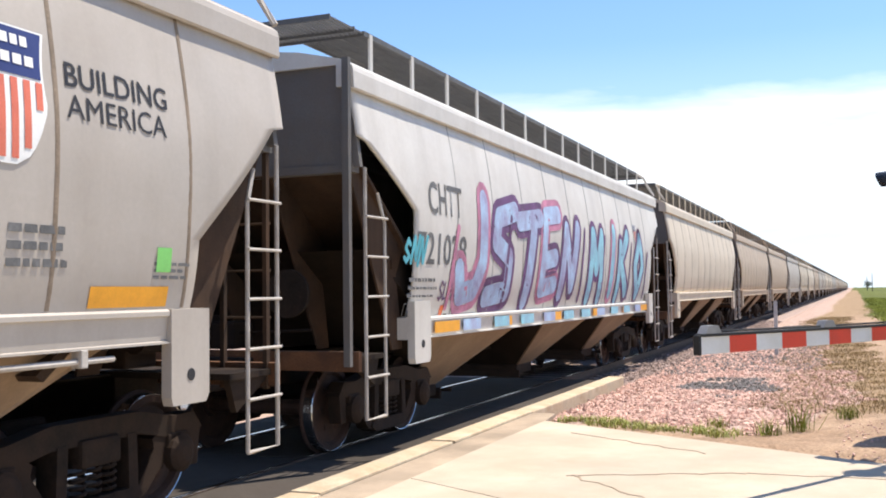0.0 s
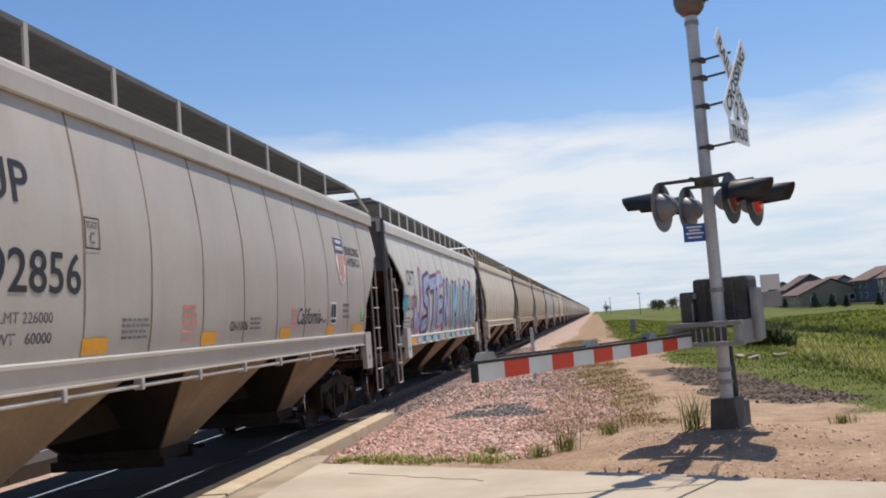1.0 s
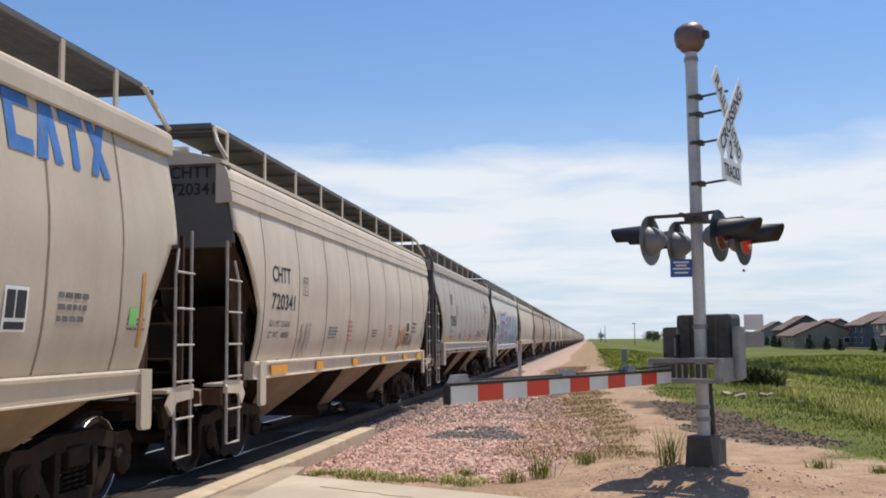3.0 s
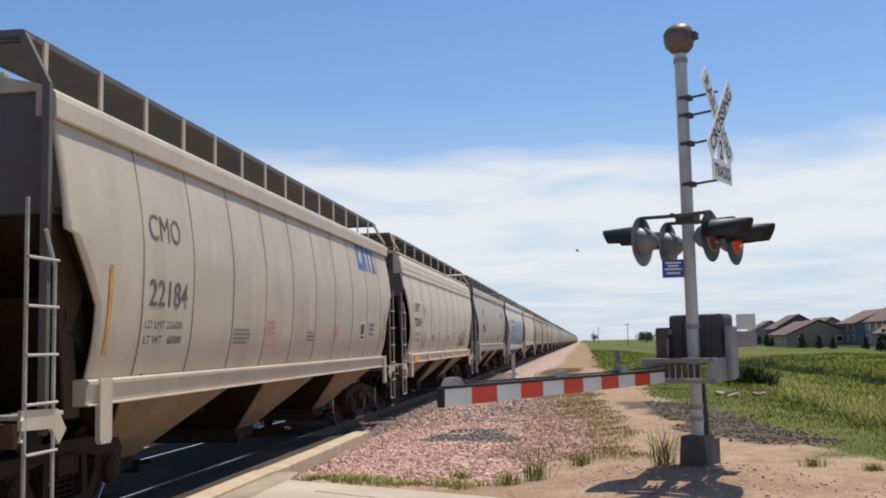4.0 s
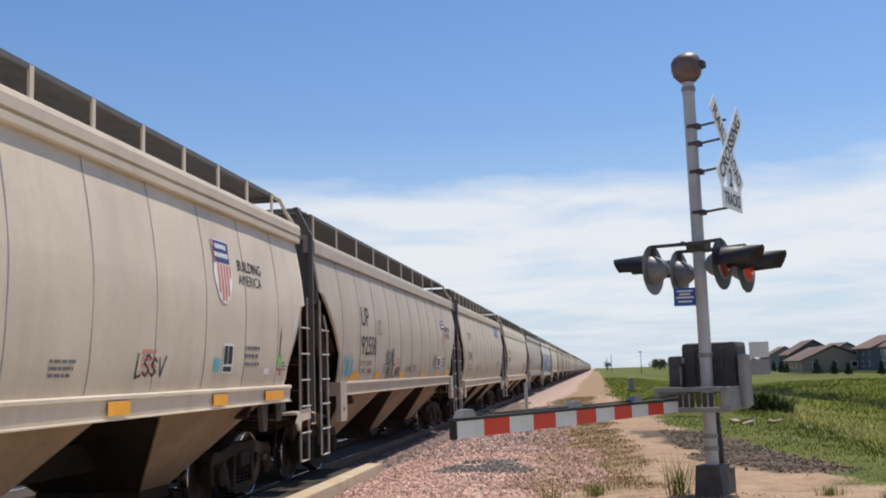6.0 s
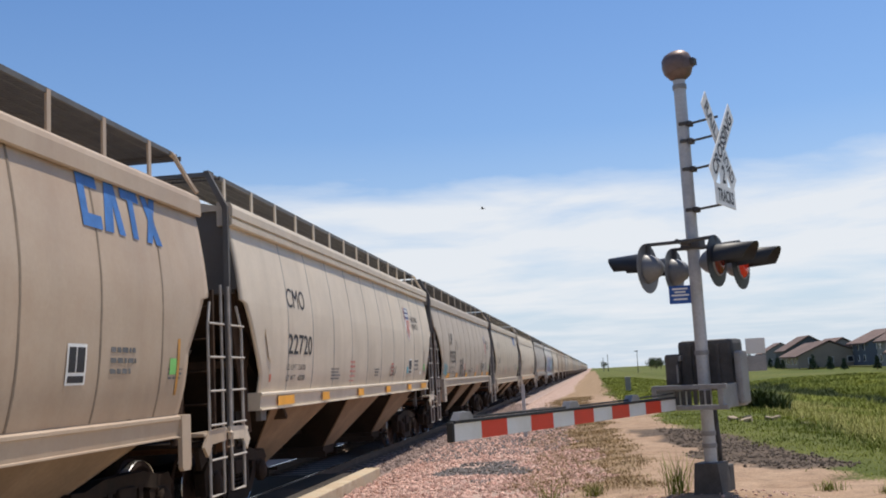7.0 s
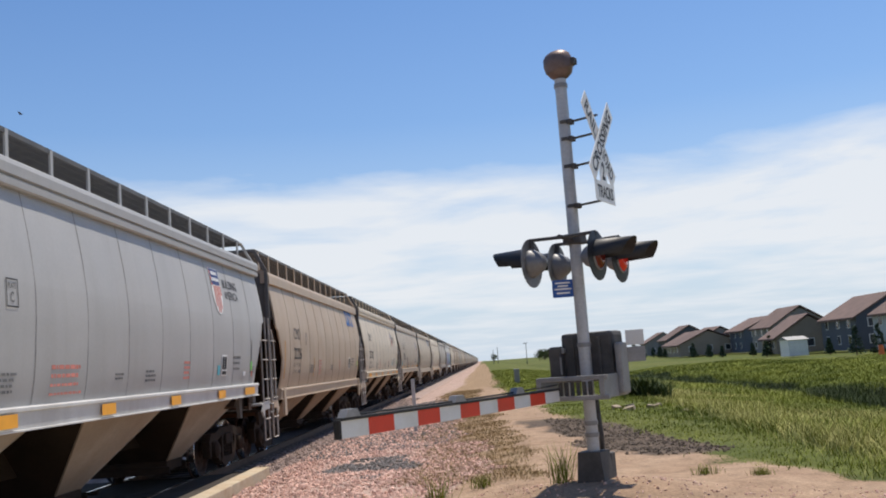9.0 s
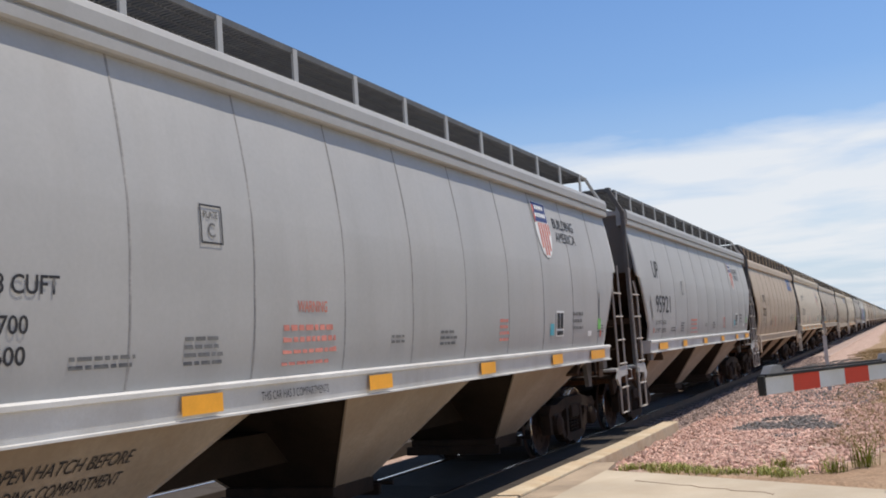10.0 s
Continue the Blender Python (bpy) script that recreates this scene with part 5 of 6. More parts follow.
def corner_marks(car, paint_key):
    """Jacking gussets welded near the sill ends, a red marker and small stickers."""
    for y, s2 in ((6.38, 1), (-6.38, -1)):
        g = outline([(0, 0), (s2 * 0.16, 0.05), (s2 * 0.30, 0.36), (s2 * 0.30, 0.44), (s2 * 0.05, 0.42)], M[paint_key])
        part("gusset_plate", on_side(g, y, 2.02, 0.03), car)
        part("sticker", on_side(quad(0.07, 0.10, M["shieldred"]), y + s2 * 0.06, 1.74, 0.012), car, "small red sticker")
    part("sticker", on_side(quad(0.20, 0.08, M["white"]), 5.75, 1.76, 0.012), car, "small white sticker")
    part("sticker", on_side(quad(0.16, 0.16, M["teal"]), 3.95, 1.80, 0.012), car, "small teal sticker")


def make_train():
    gaps = [26.6, 8.83, -8.37, -25.4, -42.3, -59.0, -74.8, -91.2, -107.8, -124.6]
    mid = [(a + b) / 2 for a, b in zip(gaps, gaps[1:])]
    # the first of the near cars, tagged with graffiti
    a = hopper_car("pale grey covered hopper car with lilac graffiti on its side", "pale", cut=3.25, top=8.05, full_post="short", low=0.18, bend=2.6, seams=(1.30, -0.34), faint=True)
    letter(a, "CHTT", 0.36, -6.45, 2.60, "fade", 1.05, 0.012)
    letter(a, "721028", 0.35, -6.75, 2.02, "fade", 1.5, 0.012)
    graffiti(a)
    hand_tag(a, -7.1, 2.02, 0.55, 0.26, "teal", 3, 3, 0.03)
    reflectors(a, True)
    bars(a, -6.9, 1.62, 0.85, 0.26, 3, "fade", 8)
    stencil_box(a, -6.95, 1.42, 0.16, 0.16, "fade")
    hand_tag(a, -6.05, 1.60, 0.55, 0.22, "plum", 21, 4, 0.014)
    part("sticker", on_side(quad(0.10, 0.12, M["cone"]), -5.9, 1.42, 0.012), a, "small orange sticker")
    shield(a, 5.0, 2.75, 0.42)
    place_car(a, mid[0])
    end_text(a, "CHTT", "721028", 8.02)
    b = hopper_car("clean warm grey covered hopper car with shield", "grey", cut=3.1, pipe=True, top=8.0, seams=(1.307, 0.14), posts=1.6)
    big_number(b, "UP", "92856", -5.2, "black", 0.62, 1.35)
    plate_c(b, -3.77)
    shield(b, 4.98, 2.46, 0.95)
    slogan(b, 5.45, 2.80, 1.0)
    small_marks(b, 10)
    reflectors(b, False)
    letter(b, "CH-110-06", 0.11, -0.35, 1.76, "black", 0.62, 0.003)
    letter(b, "California", 0.24, 2.35, 1.80, "black", 1.25, 0.002, slant=0.45)
    part("pen_stroke", on_side(stroke([(0, 0.1), (0.12, 0.13), (0.22, 0.08), (0.36, 0.11)], 0.014, "black"), 3.55, 1.74, 0.011), b)
    place_car(b, mid[1])
    c = hopper_car("beige covered hopper car with stepped eave and yellow-marked sill", "beige", stepped=True, solid=True, full_post=False, cut=3.1, low=0.18, seams=(1.65, 0.0), posts=1.58, pad="narrow")
    big_number(c, "CHTT", "720341", -6.3, "black", 0.85, 1.12, 0.22, 2.54, 2.15, 0.009)
    plate_c(c, -4.78, 2.40)
    small_marks(c, 20)
    reflectors(c, True)
    hand_tag(c, 3.9, 1.55, 1.1, 0.24, "black", 5, 6, 0.013)
    hand_tag(c, 3.2, 1.52, 0.8, 0.38, "orange", 15, 3, 0.03)
    hand_tag(c, -4.85, 1.48, 0.55, 0.42, "fade", 6, 5, 0.006)
    place_car(c, mid[2])
    end_text(c, "CHTT", "720341")
    d = hopper_car("dusty beige covered hopper car with blue block logo", "beige2", cut=2.75, top=7.4, low=0.18, seams=(1.33, 0.81), posts=1.06, pad="narrow")
    logo_blocks(d, 4.25, 3.22, 1.75, 0.52)
    big_number(d, "CMO", "22184", -5.7, "fade", 0.8, 1.0, 0.27)
    small_marks(d, 30)
    part("chalk_line", on_side(quad(0.07, 0.75, M["orange"]), 6.55, 1.64, 0.012), d)
    part("chalk_line", on_side(quad(0.07, 0.85, M["orange"]), -6.6, 1.64, 0.012), d)
    place_car(d, mid[3])
    e = hopper_car("warm beige-grey covered hopper car with shield and scribbles", "taupe", cut=3.1, top=8.0, seams=(1.345, 0.13), posts=1.6)
    big_number(e, "UP", "92558", -5.15, "black", 0.62, 1.3, 0.36, 2.66, 2.10)
    plate_c(e, -3.7)
    shield(e, 5.16, 2.43, 0.93)
    slogan(e, 5.6, 2.71)
    small_marks(e, 40)
    reflectors(e, False)
    hand_tag(e, -6.5, 1.72, 0.7, 0.3, "teal", 7, 4, 0.03)
    hand_tag(e, -2.95, 1.88, 1.05, 0.34, "black", 9, 4, 0.020)
    hand_tag(e, -2.8, 1.63, 1.5, 0.24, "black", 10, 5, 0.018)
    letter(e, "CH-110-06", 0.11, -0.55, 1.76, "black", 0.62, 0.003)
    hand_tag(e, 3.3, 1.80, 0.7, 0.34, "black", 11, 3, 0.018)
    place_car(e, mid[4])
    f = hopper_car("beige covered hopper car with shield and yellow-marked sill", "beige", sill_key="beige", grooved=True, cut=2.8, top=7.62, bend=1.85, pad="recessed", seams=(1.32, -0.3), faint=True)
    big_number(f, "CMO", "22720", -5.6, "black", 0.9, 1.25, 0.29)
    shield(f, 4.2, 2.62, 0.9)
    slogan(f, 4.75, 2.9, 0.9)
    small_marks(f, 50)
    reflectors(f, True)
    hand_tag(f, 1.9, 1.75, 0.7, 0.2, "black", 13, 4, 0.012)
    corner_marks(f, "beige")
    place_car(f, mid[5] - 0.3)
    g = hopper_car("dusty tan covered hopper car with blue block logo", "tan", cut=2.75, top=7.4, low=0.18, seams=(1.33, 0.81), posts=1.06, pad="narrow")
    logo_blocks(g, 4.55, 3.22, 1.75, 0.52)
    big_number(g, "CMO", "22226", -5.4, "black", 0.85, 1.0, 0.27, 2.55, 2.08)
    plate_c(g, -3.9, 2.45)
    small_marks(g, 60)
    part("chalk_line", on_side(quad(0.07, 0.85, M["orange"]), -6.55, 1.64, 0.012), g)
    part("chalk_line", on_side(quad(0.06, 0.5, M["orange"]), -2.6, 1.64, 0.012), g)
    part("chalk_line", on_side(quad(0.06, 0.6, M["orange"]), 6.5, 1.64, 0.012), g)
    place_car(g, mid[6] - 0.3)
    h = hopper_car("cool grey covered hopper car with shield and white sill", "grey2", sill_key="sillgrey", grooved=True, cut=2.82, top=7.6, bend=1.85, pad="recessed", seams=(1.33, -0.28), faint=True, hop="hoppergrey")
    big_number(h, "UP", "95921", -6.2, "black", 0.55, 1.36, 0.34)
    shield(h, 4.21, 2.84, 0.93)
    slogan(h, 4.7, 3.14, 1.0)
    plate_c(h, -3.6, 2.55)
    small_marks(h, 70, True)
    reflectors(h, True)
    corner_marks(h, "grey2")
    place_car(h, mid[7])
    i = hopper_car("cool grey covered hopper car with white sill and shield", "grey2", sill_key="sillgrey", grooved=True, cut=2.82, top=7.6, bend=1.85, pad="recessed", seams=(1.33, -0.28), faint=True, hop="hoppergrey")
    shield(i, 4.05, 2.88, 0.92)
    slogan(i, 4.55, 3.14, 1.0)
    plate_c(i, -3.58, 2.57)
    letter(i, "5188 CUFT", 0.105, -5.52, 2.19, "black", 0.66, 0.004)
    letter(i, "225700", 0.10, -5.5, 1.97, "black", 0.42, 0.004)
    letter(i, "60600", 0.10, -5.47, 1.80, "black", 0.38, 0.004)
    letter(i, "WARNING", 0.09, -2.38, 2.10, "redtxt", 0.45, 0.003)
    small_marks(i, 80, True)
    reflectors(i, True)
    me = text_mesh("THIS CAR HAS 3 COMPARTMENTS", 0.065, M["black"], 0.002, 0.95)
    part("lettering", on_side(me, -2.95, 1.44, 0.005, False), i)
    for txt, z in (("OPEN HATCH BEFORE", 1.13), ("LOADING COMPARTMENT", 0.99)):
        me = text_mesh(txt, 0.085, M["black"], 0.0, 1.15).copy()
        for v in me.vertices:
            zz = z + v.co.y
            v.co = (0.642 + (1.52 - 0.642) * (zz - 0.42) / 1.02 + 0.014, -5.1 + v.co.x, zz)
        part("lettering", me, i)
    corner_marks(i, "grey2")
    place_car(i, mid[8])
    # the cars ahead, receding into the distance, and one behind
    plain = {}
    order = ("beige", "grey", "grey", "beige2", "tan", "grey2", "beige", "tan", "grey", "beige2")
    y = 26.6
    for k in range(44):
        key = order[(k * 7 + k // 3) % 10]
        near = k < 6
        pick = (key, near)
        y += CAR_L
        if pick in plain:
            car = copy_thing(plain[pick], pose(TRACK_X, y - CAR_L / 2, RAIL_Z))
        else:
            words = {"grey": "warm grey", "grey2": "cool grey", "beige": "pale beige", "beige2": "dusty beige", "tan": "dusty tan"}[key]
            car = hopper_car(words + " covered hopper car coupled in the long train", key, full_post=key.startswith("grey"), spin=False, detail=near)
            plain[pick] = car
        place_car(car, y - CAR_L / 2)
    last = copy_thing(plain[("beige2", True)] if ("beige2", True) in plain else plain[next(iter(plain))], pose(TRACK_X, 0, RAIL_Z))
    place_car(last, mid[8] - CAR_L)


def end_text(car, mark, number, top=7.72):
    for txt, z in ((mark, 3.80), (number, 3.58)):
        me = text_mesh(txt, 0.15, M["black"], 0.003).copy()
        for v in me.vertices:
            v.co = (0.70 + v.co.x, -top + 0.03, z + v.co.y)
        part("lettering", me, car)


make_train()


# ---- crossing signal ----
MAST = Vector((1.39, 12.4, 0.0))
UA = math.degrees(math.atan2(ROAD_U.y, ROAD_U.x))  # heading of the road's right-hand way


def build_signal():
    """Local x points along the road to the right, local -y along the gate arm."""
    sig = thing("crossing_signal", "galvanized railway crossing mast with crossbuck, bell and red lamps", "crossing signal", pose(MAST.x, MAST.y, 0, 0, 0, UA))
    part("mast", Build().tube([(0, 0, 0.3), (0, 0, 4.70)], 0.068, 28).mesh("mast", M["galv"]), sig)
    for z in (4.62, 1.62, 0.75, 0.62):
        part("band", Build().lathe([(0.0, -0.025), (0.078, -0.025), (0.08, 0), (0.078, 0.025), (0.0, 0.025)], 20, pose(0, 0, z)).mesh("band", M["boxlt"]), sig)
    base = Build().prism([(-0.17, 0.02), (0.17, 0.02), (0.13, 0.44), (-0.13, 0.44)], -0.15, 0.15, "y").box((-0.24, -0.24, -0.02), (0.24, 0.24, 0.045), 0.012)
    part("base", base.mesh("base", M["box"]), sig, "dark cast junction base")
    part("base_box", Build().box((-0.10, 0.16, 0.06), (0.14, 0.30, 0.40), 0.02).mesh("base_box", M["box"]), sig)
    for dx in (-0.19, 0.19):
        for dy in (-0.19, 0.19):
            part("bolt", Build().tube([(dx, dy, 0.03), (dx, dy, 0.085)], 0.02, 6).mesh("bolt", M["boxlt"]), sig)
    part("conduit", Build().tube([(0.02, 0.22, 0.38), (0.03, 0.20, 0.6), (0.02, 0.16, 1.05)], 0.028, 10).mesh("conduit", M["box"], True), sig)
    bell = part("bell", Build().lathe([(0.0, -0.17), (0.05, -0.165), (0.10, -0.14), (0.145, -0.09), (0.165, -0.02), (0.168, 0.04), (0.15, 0.10), (0.11, 0.145), (0.05, 0.165), (0.0, 0.168)], 28, pose(0, 0, 4.86, 0, 0, 0)).mesh("bell", M["bell"], True), sig, "round weathered bronze-grey bell")
    part("bell_hood", Build().lathe([(0.172, -0.05), (0.176, 0.03), (0.158, 0.11), (0.116, 0.155), (0.06, 0.176), (0.0, 0.18), (0.0, 0.172), (0.06, 0.168), (0.11, 0.148), (0.150, 0.105), (0.168, 0.03), (0.166, -0.05)], 28, pose(0, 0, 4.862, 12, -8, 0)).mesh("bell_hood", M["bell"], True), bell)
    part("bell_clamp", Build().box((0.14, -0.05, 4.84), (0.21, 0.05, 4.92), 0.012).mesh("bell_clamp", M["box"]), bell)

    # crossbuck: two blades at right angles facing along the road
    cz = 3.90
    for name, ang, x in (("crossbuck_blade", 45, 0.43), ("crossbuck_blade", -45, 0.40)):
        bl = part(name, Build().box((-0.004, -0.61, -0.115), (0.004, 0.61, 0.115)).mesh("blade", M["white"]), sig, "white blade with black letters", pose(x, 0, cz, 0, 0, 3) @ pose(0, 0, 0, ang, 0, 0))
        for txt, y0, w in ((("CROSSING", -0.53, 1.06),) if ang > 0 else (("RAIL", -0.53, 0.42), ("ROAD", 0.12, 0.42))):
            me = text_mesh(txt, 0.15, M["black"] if ang > 0 else M["fade"], 0.006, w).copy()
            for v in me.vertices:
                v.co = (0.006, y0 + v.co.x, v.co.y - 0.075)
            part("lettering", me, bl)
    tr = part("tracks_sign", Build().box((-0.004, -0.34, -0.115), (0.004, 0.34, 0.115)).mesh("tracks_sign", M["white"]), sig, "white plate lettered in black", pose(0.42, 0, 3.30, 0, 0, 3))
    for txt, h, y0, z0, w, par in (("TRACKS", 0.13, -0.27, -0.065, 0.54, tr),):
        me = text_mesh(txt, h, M["black"], 0.005, w).copy()
        for v in me.vertices:
            v.co = (0.006, y0 + v.co.x, z0 + v.co.y)
        part("lettering", me, par)
    two = part("number_sign", Build().box((-0.004, -0.115, -0.13), (0.004, 0.115, 0.13)).mesh("number_sign", M["white"]), sig, "white plate lettered in black", pose(0.415, 0, 3.545, 0, 0, 3))
    me = text_mesh("2", 0.19, M["black"], 0.008, 0.11).copy()
    for v in me.vertices:
        v.co = (0.006, -0.055 + v.co.x, -0.095 + v.co.y)
    part("lettering", me, two)
    for z in (4.18, 3.98, 3.66, 3.20):
        b = Build().tube([(0.05, 0, z), (0.41, 0, z + 0.02)], 0.014, 8).box((0.05, -0.05, z - 0.03), (0.11, 0.05, z + 0.03), 0.012).box((-0.02, -0.082, z - 0.02), (0.06, 0.082, z + 0.02), 0.008)
        part("sign_bracket", b.mesh("sign_bracket", M["box"]), sig)

    # lamps: two facing each way
    ca = Build().tube([(0, -0.45, 2.82), (0, 0.45, 2.82)], 0.025, 10).box((-0.11, -0.10, 2.76), (0.11, 0.10, 2.88), 0.02)
    for s in (-1, 1):
        ca.tube([(0, s * 0.36, 2.82), (s * 0, s * 0.36, 2.82), (0.40, s * 0.36, 2.83)], 0.02, 8).tube([(0, s * 0.36, 2.82), (-0.40, s * 0.36, 2.83)], 0.02, 8)
    part("crossarm", ca.mesh("crossarm", M["box"]), sig)
    k = 0
    for face in (1, -1):
        for s in (-1, 1):
            k += 1
            m = pose(face * 0.38, s * 0.36, 2.57, 0, 0, 0 if face > 0 else 180)
            lamp = part("lamp", Build().lathe([(0.0, -0.17), (0.05, -0.165), (0.10, -0.12), (0.15, -0.03), (0.165, 0.0), (0.165, 0.04), (0.15, 0.045), (0.15, 0.0), (0.0, 0.0)], 24, pose(0, 0, 0, 0, 90, 0)).mesh("lamp", M["lampgrey"], True), sig, "grey round lamp housing with black disc", m)
            part("background_disc", Build().lathe([(0.16, -0.012), (0.275, -0.02), (0.275, -0.012), (0.16, 0.0)], 28, pose(0.03, 0, 0, 0, 90, 0)).mesh("background_disc", M["lampblk"] if face > 0 else M["lampgrey"]), lamp)
            part("lens", Build().lathe([(0.148, 0.0), (0.13, 0.022), (0.08, 0.038), (0.0, 0.045), (0.0, 0.0)], 24, pose(0.035, 0, 0, 0, 90, 0)).mesh("lens", M["lenslit"] if (face > 0 and s > 0) else M["lens"], True), lamp, "red glass lens")
            # long visor: upper two thirds of a sleeve, cut slanting
            b = Build()
            n = 18
            vs, fs = [], []
            for r in (0.178, 0.170):
                for i in range(n + 1):
                    a = radians(-8 + 196 * i / n)
                    reach = 0.36 + 0.10 * math.sin(a)
                    vs += [(0.02, r * math.cos(a), r * math.sin(a)), (reach, r * math.cos(a) * 0.97, r * math.sin(a) * 0.85 + 0.01)]
            q = 2 * (n + 1)
            for i in range(n):
                a0 = 2 * i
                fs += [(a0, a0 + 1, a0 + 3, a0 + 2), (q + a0, q + a0 + 2, q + a0 + 3, q + a0 + 1), (a0 + 1, q + a0 + 1, q + a0 + 3, a0 + 3)]
            b.add(vs, fs)
            part("visor", b.mesh("visor", M["lampblk"], True), lamp, "long black visor")
            part("hanger", Build().tube([(0.0, 0, 0.15), (0.0, 0, 0.26)], 0.03, 10).mesh("hanger", M["box"]), lamp)
    # blue notice, low on the mast, turned to the near side
    sg = part("notice", Build().box((-0.12, -0.004, -0.10), (0.12, 0.004, 0.10), 0.003).mesh("notice", M["signblue"]), sig, "small blue notice plate with white print", pose(-0.16, -0.085, 2.27, 0, 0, -UA))
    b = Build()
    for z, w in ((0.055, 0.17), (0.02, 0.12), (-0.015, 0.19), (-0.06, 0.15)):
        b.box((-w / 2, -0.0062, z), (w / 2, -0.0055, z + 0.018))
    part("small_print", b.mesh("small_print", M["white"]), sg)

    # gate mechanism behind the mast, forked arm support in front
    mech = part("gate_mechanism", Build().box((-0.33, 0.10, 1.20), (0.30, 0.46, 1.76), 0.05).mesh("gate_mechanism", M["box"]), sig, "weathered dark grey gate mechanism case")
    for x in (-0.18, -0.02, 0.14):
        part("case_rib", Build().box((x - 0.02, 0.08, 1.26), (x + 0.02, 0.12, 1.70), 0.008).mesh("case_rib", M["box"]), mech)
    part("side_case", Build().box((-0.46, 0.02, 1.22), (-0.30, 0.32, 1.62), 0.03).mesh("side_case", M["box"]), mech)
    part("latch", Build().box((-0.34, 0.04, 1.54), (-0.27, 0.11, 1.60), 0.01).tube([(-0.31, 0.02, 1.3), (-0.31, 0.02, 1.5)], 0.012, 6).mesh("latch", M["boxlt"]), mech)
    fork = Build().box((-0.42, -0.42, 1.235), (0.40, -0.36, 1.285), 0.008).box((-0.42, -0.42, 1.02), (0.40, -0.36, 1.07), 0.008)
    fork.box((-0.44, -0.42, 1.03), (-0.38, 0.46, 1.28), 0.01).box((0.30, -0.42, 1.03), (0.36, 0.30, 1.28), 0.01)
    part("arm_support", fork.mesh("arm_support", M["boxlt"]), sig, "grey aluminium arm support frame")
    part("counterweight", Build().box((0.34, 0.02, 1.05), (0.42, 0.25, 1.62), 0.03).mesh("counterweight", M["boxlt"]), sig)
    for k2, z in enumerate((1.665, 1.475)):
        part("plate", Build().box((-0.105, -0.005, -0.085), (0.105, 0.005, 0.085), 0.003).mesh("plate", M["boxlt"] if k2 else M["armwhite"]), sig, "pale metal plate", pose(0.47, 0.37, z, 0, 0, -UA + 4))
    for i in range(6):
        part("bolt", Build().tube([(-0.2 + 0.07 * i, -0.30, 1.07), (-0.2 + 0.07 * i, -0.30, 1.22)], 0.025, 8).mesh("bolt", M["box"]), sig)
    return sig


build_signal()


def build_gate_arm():
    root, tip = Vector((1.02, 12.05, 1.085)), Vector((-0.875, 8.59, 1.095))
    d = tip - root
    ln = d.length
    arm = thing("gate_arm", "lowered red and white striped crossing gate arm", "gate arm", Matrix.Translation(root) @ d.to_track_quat("Y", "Z").to_matrix().to_4x4())
    n = 11
    for i in range(n):
        y0, y1 = ln * i / n, ln * (i + 1) / n
        h0, h1 = 0.058 + 0.012 * i / n, 0.058 + 0.012 * (i + 1) / n
        red = i % 2 == 1
        b = Build().prism([(y0, -h0), (y1, -h1), (y1, h1), (y0, h0)], -0.02, 0.02, "x")
        part("stripe", b.mesh("stripe", M["armred"] if red else M["armwhite"]), arm, "red reflective stripe" if red else "white reflective stripe")
    part("arm_channel", Build().box((-0.035, 0, 0.062), (0.035, ln, 0.085), 0.004).mesh("arm_channel", M["hose"]), arm)
    part("tip_cap", Build().box((-0.03, ln, -0.075), (0.03, ln + 0.03, 0.075), 0.01).mesh("tip_cap", M["hose"]), arm)
    for f in (0.965, 0.55, 0.245):
        y = ln * f
        lamp = part("arm_lamp", Build().prism([(y - 0.10, 0.085), (y + 0.10, 0.085), (y + 0.055, 0.145), (y - 0.055, 0.145)], -0.04, 0.04, "x").mesh("arm_lamp", M["boxlt"]), arm, "small grey gate lamp")
        part("arm_lens", Build().lathe([(0.0, 0.0), (0.03, 0.0), (0.03, 0.012), (0.0, 0.016)], 14, Matrix.Translation((0.04, y, 0.115)) @ pose(0, 0, 0, 0, 90, 0)).mesh("arm_lens", M["lens"]), lamp)
    part("wire", Build().tube([(0.0, ln * 0.98, 0.10), (0.0, ln * 0.6, 0.095), (0.0, ln * 0.3, 0.10), (0.0, 0, 0.12)], 0.009, 6).mesh("wire", M["hose"]), arm)


build_gate_arm()


